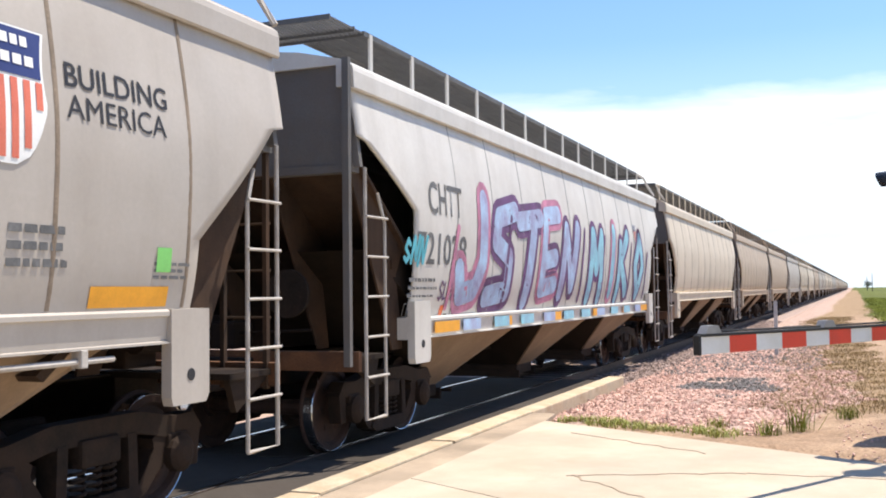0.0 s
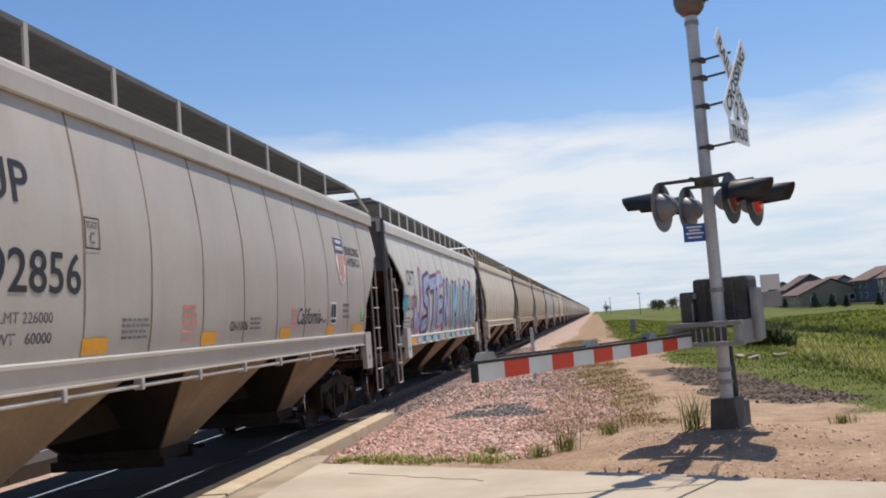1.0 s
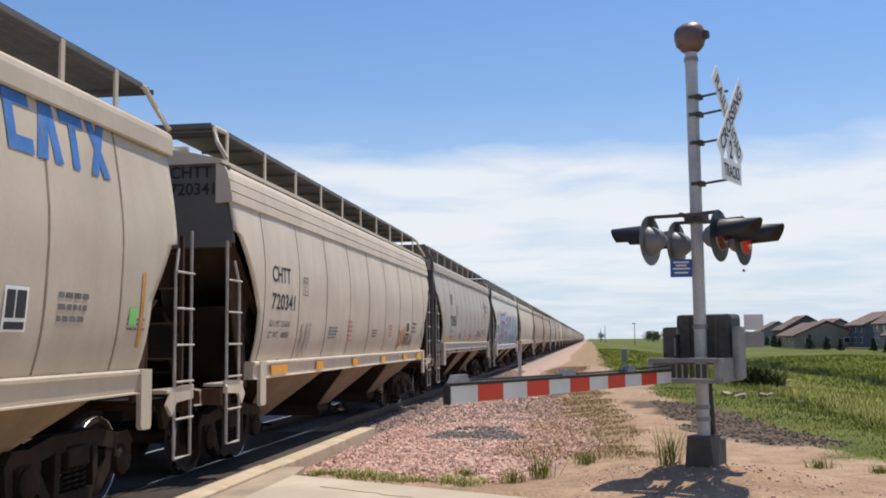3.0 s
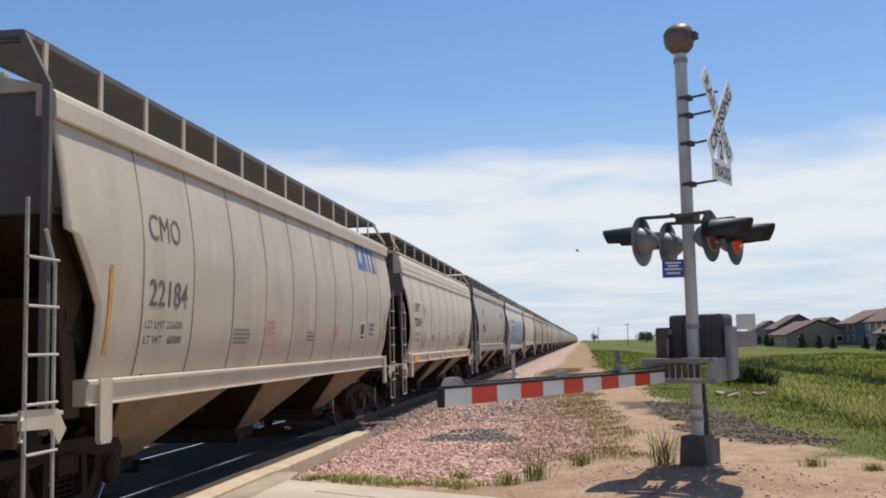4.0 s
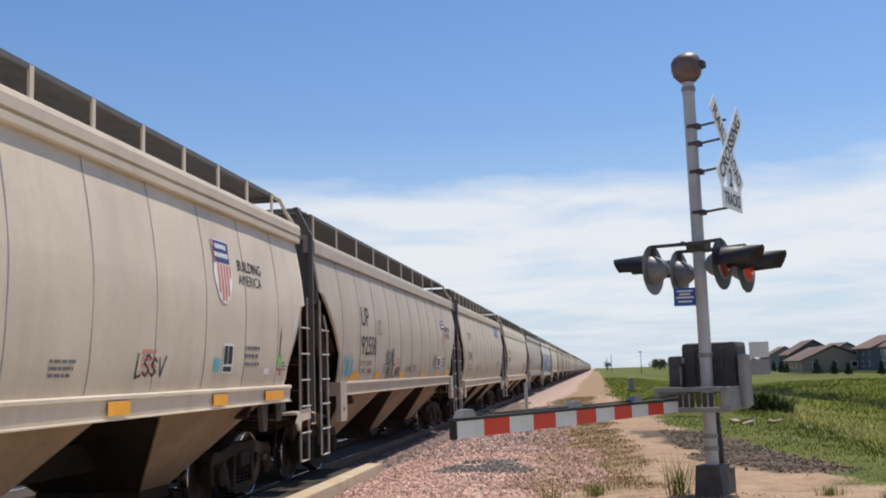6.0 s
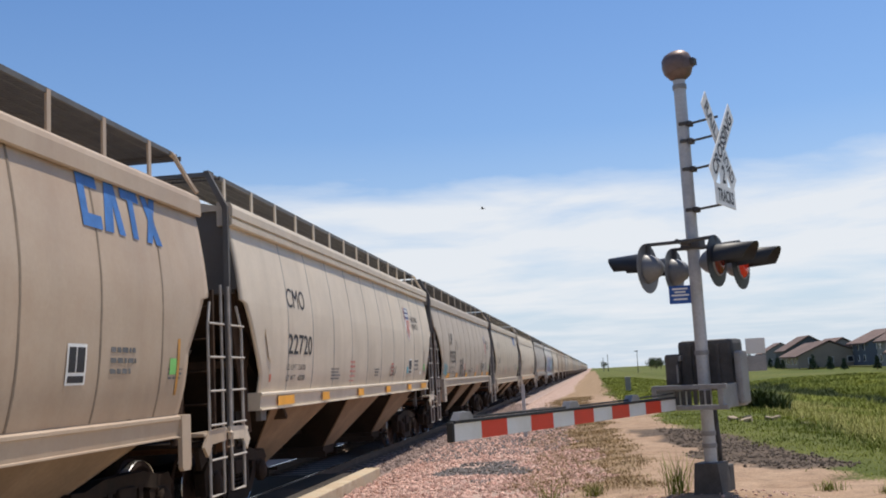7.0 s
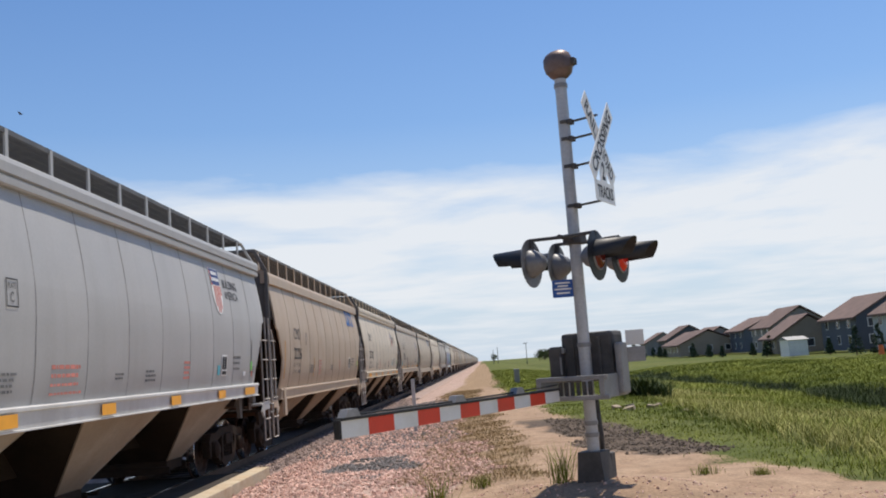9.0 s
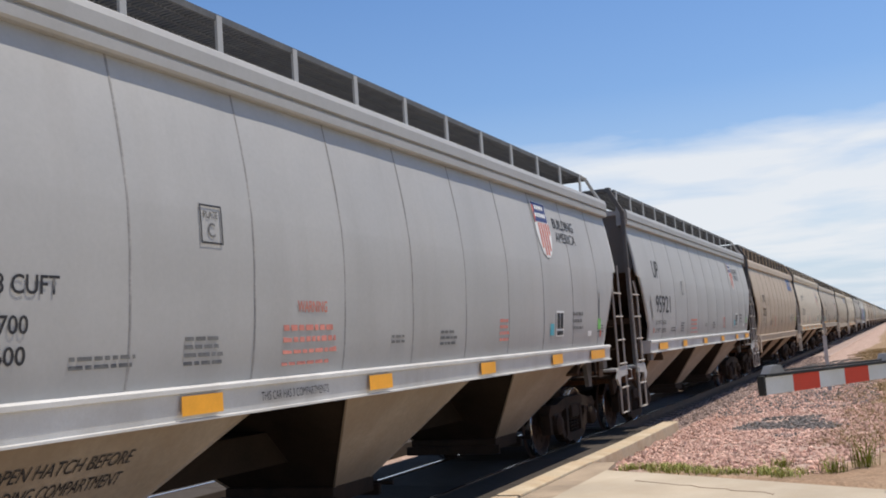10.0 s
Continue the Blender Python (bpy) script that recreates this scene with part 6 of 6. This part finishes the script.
# ---- houses behind the meadow ----
def house(x, y, w, d, eave, ridge, side, z0, turn, garage=False):
    """Two-storey house; the back, with its windows, looks to -x (towards the tracks)."""
    h = thing("house", {"sidingtan": "tan", "sidingpale": "pale grey", "sidinggrey": "grey", "siding": "slate-blue"}[side] + " two-storey house with brown shingle gable roof", "house", pose(x, y, z0, 0, 0, turn), group="houses behind the meadow")
    walls = Build().prism([(-w / 2, 0), (w / 2, 0), (w / 2, eave), (0, ridge - 0.25), (-w / 2, eave)], -d / 2, d / 2, "x")
    part("wall", walls.mesh("wall", M[side]), h)
    o = 0.55
    for s in (-1, 1):
        k = (ridge - eave) / (w / 2)
        b = Build().prism([(0, ridge), (s * (w / 2 + o), eave - o * k), (s * (w / 2 + o), eave - o * k + 0.22), (0, ridge + 0.22)], -d / 2 - 0.45, d / 2 + 0.45, "x")
        part("roof", b.mesh("roof", M["roofshingle"]), h)
        part("fascia", Build().box((-d / 2 - 0.47, s * (w / 2 + o) - 0.06, eave - o * k - 0.12), (d / 2 + 0.47, s * (w / 2 + o) + 0.06, eave - o * k + 0.1)).mesh("fascia", M["roofshingle"]), h)
    for zz in (0.9, 3.3):
        for yy in (-w * 0.30, 0.0, w * 0.30):
            if zz + 1.4 > eave:
                continue
            win = part("window", Build().box((d / 2 - 0.02, yy - 0.65, zz), (d / 2 + 0.07, yy + 0.65, zz + 1.35)).mesh("window", M["white"]), h)
            part("pane", Build().box((d / 2 + 0.07, yy - 0.55, zz + 0.1), (d / 2 + 0.085, yy + 0.55, zz + 1.25)).mesh("pane", M["pane"]), win)
    for zz in (0.9, 3.3):
        for xx in (-d * 0.32, 0.0, d * 0.3):
            if zz + 1.4 > eave:
                continue
            win = part("window", Build().box((xx - 0.6, -w / 2 - 0.07, zz), (xx + 0.6, -w / 2 + 0.02, zz + 1.35)).mesh("window", M["white"]), h)
            part("pane", Build().box((xx - 0.5, -w / 2 - 0.085, zz + 0.1), (xx + 0.5, -w / 2 - 0.07, zz + 1.25)).mesh("pane", M["pane"]), win)
    if garage:
        part("wing", Build().prism([(-w / 2, 0), (-w / 2 - 6, 0), (-w / 2 - 6, 2.6), (-w / 2, 5.0)], -d / 2 + 1, d / 2 - 1, "x").mesh("wing", M[side]), h)
        part("wing_roof", Build().prism([(-w / 2 + 0.1, 5.25), (-w / 2 - 6.5, 2.55), (-w / 2 - 6.5, 2.75), (-w / 2 + 0.1, 5.45)], -d / 2 + 0.6, d / 2 - 0.6, "x").mesh("wing_roof", M["roofshingle"]), h)
    return h


def conifer(x, y, z, h, seed):
    rnd = random.Random(seed)
    t = thing("conifer", "small dark green spruce beside the houses", "tree", pose(x, y, z), group="young conifers")
    part("trunk", Build().tube([(0, 0, -0.3), (0, 0, h * 0.9)], [0.09, 0.02], 6).mesh("trunk", M["bark"]), t)
    vs, fs = [], []
    for k in range(420):
        f = rnd.random() ** 1.4
        zz = h * (0.06 + 0.94 * f)
        r = (1 - f) * h * 0.30 * rnd.uniform(0.35, 1.08) + 0.05
        a = rnd.uniform(0, 2 * math.pi)
        c = Vector((r * math.cos(a), r * math.sin(a), zz - 0.12 * r))
        s = rnd.uniform(0.16, 0.34)
        n = len(vs)
        for _ in range(3):
            vs.append(tuple(c + Vector((rnd.uniform(-s, s), rnd.uniform(-s, s), rnd.uniform(-s, s) * 0.8))))
        fs.append((n, n + 1, n + 2))
    part("crown", mesh_from("crown", vs, fs, M["conifer"]), t)


def broadleaf(x, y, z, h, seed):
    rnd = random.Random(seed)
    t = thing("tree", "far round-crowned leafy tree on the horizon", "tree", pose(x, y, z), group="far trees")
    tb = Build().tube([(0, 0, 0), (0.1, 0, h * 0.3), (0, 0.1, h * 0.6)], [h * 0.035, h * 0.028, h * 0.012], 6)
    for k in range(5):
        a = k * 1.26
        tb.tube([(0, 0, h * (0.28 + 0.05 * k)), (h * 0.25 * math.cos(a), h * 0.25 * math.sin(a), h * (0.5 + 0.06 * k))], [h * 0.015, h * 0.005], 5)
    part("trunk", tb.mesh("trunk", M["bark"]), t)
    vs, fs = [], []
    lobes = [(rnd.uniform(-0.3, 0.3) * h, rnd.uniform(-0.3, 0.3) * h, h * rnd.uniform(0.4, 0.8), h * rnd.uniform(0.14, 0.24)) for _ in range(11)]
    for lx, ly, lz, lr in lobes:
        for _ in range(60):
            v = Vector((rnd.gauss(0, 1), rnd.gauss(0, 1), rnd.gauss(0, 1))).normalized() * lr * rnd.uniform(0.6, 1.05)
            s = h * 0.05
            n = len(vs)
            for _ in range(3):
                vs.append((lx + v.x + rnd.uniform(-s, s), ly + v.y + rnd.uniform(-s, s), lz + v.z + rnd.uniform(-s, s)))
            fs.append((n, n + 1, n + 2))
    part("crown", mesh_from("crown", vs, fs, M["leaf"]), t)


def build_distance():
    z = -1.05
    for x, y, w, d, eave, ridge, side, turn in (
            (57, 117, 10, 12, 4.9, 7.6, "siding", -90), (61, 137, 11, 13, 5.0, 8.2, "sidingpale", -86), (60.5, 156, 11.5, 15, 4.9, 8.1, "siding", -90),
            (55, 175, 11, 12, 2.7, 6.2, "sidingtan", -94), (60, 197, 11, 14, 4.9, 8.3, "sidinggrey", -90), (64, 232, 12, 14, 4.9, 7.6, "siding", -88),
            (53, 243, 14, 14, 2.7, 5.8, "sidingtan", -90), (60, 262, 12, 12, 3.4, 6.6, "sidinggrey", -84), (57, 275, 13, 14, 2.8, 5.9, "sidingtan", -90), (64, 318, 14, 16, 4.6, 8.6, "siding", -90), (62, 350, 12, 12, 4.2, 7.4, "sidinggrey", -90)):
        house(x, y, w, d, eave, ridge, side, z, turn)
    shed = thing("shed", "small white garden shed with low roof", "shed", pose(45, 147, z - 0.1, 0, 0, 5))
    part("wall", Build().box((-1.4, -1.6, 0), (1.4, 1.6, 2.3)).mesh("wall", M["white"]), shed)
    part("roof", Build().prism([(-1.8, 2.3), (1.8, 2.3), (0, 2.8)], -1.6, 1.6, "x").mesh("roof", M["boxlt"]), shed)
    rnd = random.Random(5)
    for k in range(20):
        y = 112 + k * 10.5 + rnd.uniform(-3, 3)
        conifer(48 + rnd.uniform(-2, 1.5), y, z - 0.05, rnd.uniform(1.9, 3.6), k)
    # far tree line
    for k in range(16):
        a = radians(rnd.uniform(3.2, 6.4))
        r = rnd.uniform(620, 760)
        broadleaf(r * math.sin(a), r * math.cos(a), -2.3, rnd.uniform(7, 11), 50 + k)
    for k in range(24):
        a = radians(rnd.uniform(-40, 30))
        r = rnd.uniform(1300, 1700)
        broadleaf(r * math.sin(a), r * math.cos(a), -2.5, rnd.uniform(9, 15), 90 + k)
    # slender poles on the horizon
    for x, y, h, arm in ((17.6, 400, 9.4, True), (4.6, 420, 7.5, False), (6.6, 430, 9.0, False)):
        p = thing("utility_pole", "thin far-off pole on the horizon", "pole", pose(x, y, -2.1), group="far poles")
        b = Build().tube([(0, 0, 0), (0, 0, h)], [0.16, 0.10], 8)
        part("pole", b.mesh("pole", M["box"]), p)
        if arm:
            part("lamp_head", Build().box((-0.9, -0.25, h - 0.35), (0.5, 0.25, h)).mesh("lamp_head", M["boxlt"]), p)
    mk = thing("marker_post", "thin grey steel marker post beside the track", "post", pose(-1.62, 27.0, float(height(-1.62, 27.0))))
    part("post", Build().box((-0.045, -0.02, -0.2), (0.045, 0.02, 1.35), 0.006).mesh("post", M["galv"]), mk)
    bx = thing("equipment_case", "far grey trackside equipment case", "cabinet", pose(2.2, 62, float(height(2.2, 62))))
    part("case", Build().box((-0.16, -0.14, 0), (0.16, 0.14, 0.85), 0.02).mesh("case", M["boxlt"]), bx)
    part("lid", Build().box((-0.18, -0.16, 0.85), (0.18, 0.16, 0.89), 0.01).mesh("lid", M["galv"]), bx)
    cn = thing("barrel", "orange plastic barrel in a back yard", "barrel", pose(44, 113, z))
    part("body", Build().lathe([(0.0, 0), (0.32, 0), (0.28, 0.5), (0.25, 1.0), (0.0, 1.0)], 14).mesh("body", M["cone"]), cn)


build_distance()


# ---- stones, grass, weeds ----
def stones(name, label, pts, size, mat, seed):
    rng = np.random.default_rng(seed)
    bm = bmesh.new()
    bmesh.ops.create_icosphere(bm, subdivisions=1, radius=1.0)
    bm.verts.index_update()
    base = np.array([v.co[:] for v in bm.verts])
    tri = np.array([[v.index for v in f.verts] for f in bm.faces])
    bm.free()
    n = len(pts)
    V = base[None] * rng.uniform(0.6, 1.25, (n, len(base), 1))
    V = V * rng.uniform(0.55, 1.2, (n, 1, 3)) * (size * rng.uniform(0.55, 1.3, (n, 1, 1)))
    a = rng.uniform(0, 6.28, n)
    c, s = np.cos(a)[:, None], np.sin(a)[:, None]
    V = np.stack([c * V[..., 0] - s * V[..., 1], s * V[..., 0] + c * V[..., 1], V[..., 2]], -1) + pts[:, None, :]
    F = tri[None] + (np.arange(n) * len(base))[:, None, None]
    me = bpy.data.meshes.new(name)
    me.from_pydata(V.reshape(-1, 3).tolist(), [], F.reshape(-1, 3).tolist())
    me.materials.append(mat)
    return tagged(new(name, me), label, "ballast", kind="stuff")


def blades(name, label, pts, h, mat, seed, lean=0.4, width=0.012, per=4, spread=0.05):
    rng = np.random.default_rng(seed)
    n = len(pts) * per
    P = np.repeat(pts, per, 0) + np.concatenate([rng.normal(0, spread, (n, 2)), np.zeros((n, 1))], 1)
    H = np.repeat(h if np.ndim(h) else np.full(len(pts), h), per) * rng.uniform(0.5, 1.25, n)
    a = rng.uniform(0, 6.28, n)
    d = np.stack([np.cos(a), np.sin(a), 0 * a], -1)
    w = np.stack([-np.sin(a), np.cos(a), 0 * a], -1) * (width * rng.uniform(0.7, 1.4, n))[:, None] * (1 + np.hypot(P[:, 0], P[:, 1]) / 30)[:, None]
    up = np.array([0, 0, 1.0])
    L = rng.uniform(0.05, lean, n)
    mid = P + up * (H * 0.55)[:, None] + d * (H * L * 0.35)[:, None]
    top = P + up * (H * 0.95)[:, None] + d * (H * L)[:, None]
    V = np.stack([P - w, P + w, mid + w * 0.8, mid - w * 0.8, top], 1).reshape(-1, 3)
    k = np.arange(n)[:, None] * 5
    faces = [tuple(f) for f in (k + np.array([0, 1, 2, 3])).tolist()] + [tuple(f) for f in (k + np.array([3, 2, 4])).tolist()]
    me = bpy.data.meshes.new(name)
    me.from_pydata(V.tolist(), [], faces)
    me.materials.append(mat)
    return tagged(new(name, me), label, "grass", kind="stuff")


def scatter(n, x0, x1, y0, y1, seed, keep):
    rng = np.random.default_rng(seed)
    x, y = rng.uniform(x0, x1, n), y0 + (y1 - y0) * rng.random(n) ** 1.35
    ok = keep(x, y, rng.random(n))
    x, y = x[ok], y[ok]
    return np.stack([x, y, height(x, y)], -1)


def build_small_stuff():
    grey = lambda x, y: smooth(0.9, 0.2, np.hypot((x + 1.85) / 1.25, (y - 19.3) / 3.2) + 0.3 * wave(x, y, 2.0))
    def bal(x, y, r):
        return (masks(x, y)[0] > 0.35 + 0.4 * r) & (road_side(x, y) > 0.5) & (x > -3.9)
    p = scatter(30000, -3.9, 1.6, 12.5, 42, 1, lambda x, y, r: bal(x, y, r) & (grey(x, y) < 0.5))
    stones("ballast_stones", "loose pink quartzite ballast stones", p, 0.036, M["stone"], 2)
    p = scatter(22000, -3.9, 0.5, 15, 48, 3, lambda x, y, r: bal(x, y, r) & ((grey(x, y) > 0.35) | ((y > 22) & (r > 0.45))))
    stones("dark_ballast_stones", "patch of loose dark grey ballast", p, 0.038, M["stone2"], 4)
    rng = np.random.default_rng(61)
    x, y = rng.uniform(-4.85, -3.0, 9000), 20.3 + 40 * rng.random(9000) ** 1.5
    p = np.stack([x, y, np.interp(x, [-4.9, -3.85, -3.15, -3.0], [-0.36, -0.36, -0.60, -0.55])], -1)
    stones("track_ballast", "mixed grey and pink ballast along the track shoulder", p, 0.04, M["stonemix"], 62)
    p = scatter(5000, 0.0, 9, 9.0, 16, 5, lambda x, y, r: (road_side(x, y) > 0.05) & (road_side(x, y) < 1.9 + 0.5 * r))
    stones("gravel", "fine pinkish gravel along the road edge", p, 0.017, M["stone"], 6)
    # strip of short green grass between the slab and the ballast
    p = scatter(2600, -3.4, 0.6, 11.4, 14.6, 7, lambda x, y, r: (np.abs(road_side(x, y) - 0.55 + 0.2 * wave(x, y, 1.7)) < 0.32 * (1 - 0.5 * r)) & (wave(x, y, 1.1, 0.5) > -0.55) & (x < -0.3 - 0.5 * r))
    blades("grass_strip", "short bright green grass along the road edge", p, 0.075, M["strip"], 8, 1.1, 0.004, 8)
    # meadow
    def lawn(x, y, r):
        b, d, dr, m = masks(x, y)
        return (b < 0.3) & (d < 0.35 * (0.4 + r)) & (dr < 0.5) & (m < 0.4) & (road_side(x, y) > 1.5) & (x < 6 + (y - 8) * 0.62)
    p = scatter(46000, 1.0, 48, 12, 90, 9, lawn)
    tall = (0.08 + 0.22 * smooth(3.8, 6.5, p[:, 0])) * (0.75 + 0.45 * wave(p[:, 0], p[:, 1], 0.5, 0.3))
    blades("meadow_grass", "tall green meadow grass", p, tall, M["blade"], 10, 1.5, 0.0040, 9, 0.26)
    p = scatter(34000, 9, 60, 44, 125, 17, lambda x, y, r: (x < 8 + (y - 8) * 0.5) & (masks(x, y)[0] < 0.3))
    blades("far_meadow_grass", "rough green meadow grass before the houses", p, 0.26 + 0.16 * wave(p[:, 0], p[:, 1], 0.31, 0.9), M["blade"], 18, 1.5, 0.007, 5, 0.5)
    p = scatter(9000, 1.6, 9, 44, 140, 19, lambda x, y, r: (masks(x, y)[0] < 0.3) & (masks(x, y)[1] < 0.4))
    blades("verge_grass", "uneven green grass along the right of way", p, 0.16, M["blade"], 20, 1.5, 0.006, 5, 0.3)
    p = scatter(40000, 4.5, 44, 13, 75, 11, lambda x, y, r: lawn(x, y, r) & (wave(x, y, 0.21, 2.2) + 0.5 * wave(x, y, 0.7) > -0.45) & (x < 14.5) & (x > 5.0 + 0.04 * (y - 14)))
    blades("seeded_grass", "pale seeded grass heads over the meadow", p, 0.30 * (0.8 + 0.4 * wave(p[:, 0], p[:, 1], 0.6, 1.1)), M["straw"], 12, 1.3, 0.0030, 7, 0.25)
    p = scatter(16000, 13.0, 18.5, 18, 110, 15, lambda x, y, r: (np.abs(x - 15.8 + 0.6 * wave(x, y, 0.4)) < 1.5) & (x < 6 + (y - 8) * 0.62))
    blades("ditch_grass", "dark rank grass along a shallow ditch", p, 0.55, M["leaf"], 16, 0.8, 0.005, 5, 0.15)
    p = scatter(24000, -2.4, 2.6, 13.2, 60, 13, lambda x, y, r: (masks(x, y)[2] > 0.3 + 0.5 * r) & (masks(x, y)[1] < 0.6) & (road_side(x, y) > 0.9))
    blades("dry_grass", "sparse dry brown grass", p, 0.05, M["drygrass"], 14, 1.8, 0.003, 4, 0.07)
    # single weeds
    for i, (x, y, h) in enumerate(((-0.42, 13.35, 0.42), (1.02, 12.55, 0.42), (-0.75, 13.0, 0.2), (2.85, 13.6, 0.13), (3.4, 13.1, 0.10), (0.1, 14.2, 0.16), (-1.4, 13.6, 0.14))):
        q = np.array([[x, y, float(height(x, y))]] * 6)
        w = blades("weed", "tufted green roadside weed", q, h, M["blade"], 30 + i, 1.2, 0.0028, 14, 0.075)
        w["category"], w["kind"] = "weed", ""
        del w["kind"]
    # bush and broken slabs behind the mechanism
    rng = np.random.default_rng(41)
    q = np.stack([rng.normal(5.9, 0.42, 50), rng.normal(38.0, 0.5, 50), np.zeros(50)], -1)
    q[:, 2] = height(q[:, 0], q[:, 1])
    bush = blades("bush", "low dark leafy bush at the edge of the meadow", q, 0.75, M["leaf"], 42, 1.4, 0.012, 18, 0.1)
    bush["category"] = "bush"
    del bush["kind"]
    rnd = random.Random(77)
    for k in range(7):
        x, y = 3.6 + 0.33 * k + rnd.uniform(-0.15, 0.15), 28.5 + rnd.uniform(-1.2, 1.2)
        w, d = rnd.uniform(0.08, 0.2), rnd.uniform(0.07, 0.16)
        sl = tagged(new("concrete_chunk", Build().prism([(-w, -d), (w * 0.8, -d * 0.9), (w, d * 0.4), (w * 0.2, d), (-w * 0.9, d * 0.7)], -0.05, 0.05, "z").mesh("concrete_chunk", M["asphalt"])), "broken pale concrete chunk lying in the grass", "rubble", group="broken concrete")
        sl.matrix_basis = pose(x, y, float(height(x, y)) + 0.04, rnd.uniform(-14, 14), rnd.uniform(-14, 14), rnd.uniform(0, 360))
    p = scatter(5000, 1.6, 6, 15.5, 27, 43, lambda x, y, r: masks(x, y)[3] > 0.25 + 0.6 * r)
    stones("torn_sods", "torn dark sods and clods of earth", p, 0.032, M["clod"], 44)


build_small_stuff()


def bird(label):
    b = thing("bird", label, "bird", group="birds over the meadow")
    part("body", Build().lathe([(0.0, -0.06), (0.007, -0.05), (0.02, -0.015), (0.021, 0.01), (0.015, 0.04), (0.010, 0.05), (0.0, 0.065)], 10, pose(0, 0, 0, 0, -90, 0)).mesh("body", M["feather"], True), b)
    for s in (-1, 1):
        part("wing", Build().prism([(-0.025, 0.0), (0.025, 0.0), (0.018, s * 0.06), (-0.03, s * 0.115), (-0.035, s * 0.06)], -0.003, 0.003, "z").mesh("wing", M["feather"]), b, m=pose(0, s * 0.012, 0.012, s * 24, 0, 0))
    part("tail", Build().prism([(0.045, -0.007), (0.09, -0.02), (0.09, 0.02), (0.045, 0.007)], -0.002, 0.002, "z").mesh("tail", M["feather"]), b)
    return b


BIRDS = (
    (bird("small dark bird flying low over the meadow"), ((0.0, 17.9, 31.0, 1.9), (2.5, 7.09, 32.36, 2.59), (3.0, 4.93, 32.71, 3.52), (4.5, -2.47, 32.74, 5.5), (5.0, -5.2, 32.0, 9.5), (5.5, -8.5, 31.0, 16.0), (7.0, -20.0, 28.0, 30.0), (10.0, -45.0, 20.0, 45.0))),
    (bird("small dark bird flying across the train"), ((0.0, 40.0, 15.0, 45.0), (5.5, 6.0, 31.0, 22.0), (7.0, -2.94, 32.54, 6.76), (7.5, -4.57, 32.25, 7.09), (8.0, -6.78, 31.8, 7.5), (8.5, -9.26, 30.9, 8.37), (9.0, -12.73, 29.16, 9.71), (10.0, -20.0, 25.5, 12.5))),
)


def motions():
    """The train draws away along the track at an even pace, its wheels turning."""
    for car, y0 in TRAIN:
        walk(car, [(t, pose(TRACK_X, y0 + SPEED * t, RAIL_Z)) for t in (0.0, 2.5, 5.0, 7.5, 10.0)])
    for b, rows in BIRDS:
        walk(b, [(t, pose(x, y, z, 0, 0, -6)) for t, x, y, z in rows])
    for ax, y in AXLES:
        rows = [(k / 30, pose(0, y, 0.457, -math.degrees(SPEED * k / 30 / 0.457), 0, 0)) for k in range(301)]
        walk(ax, rows)


motions()
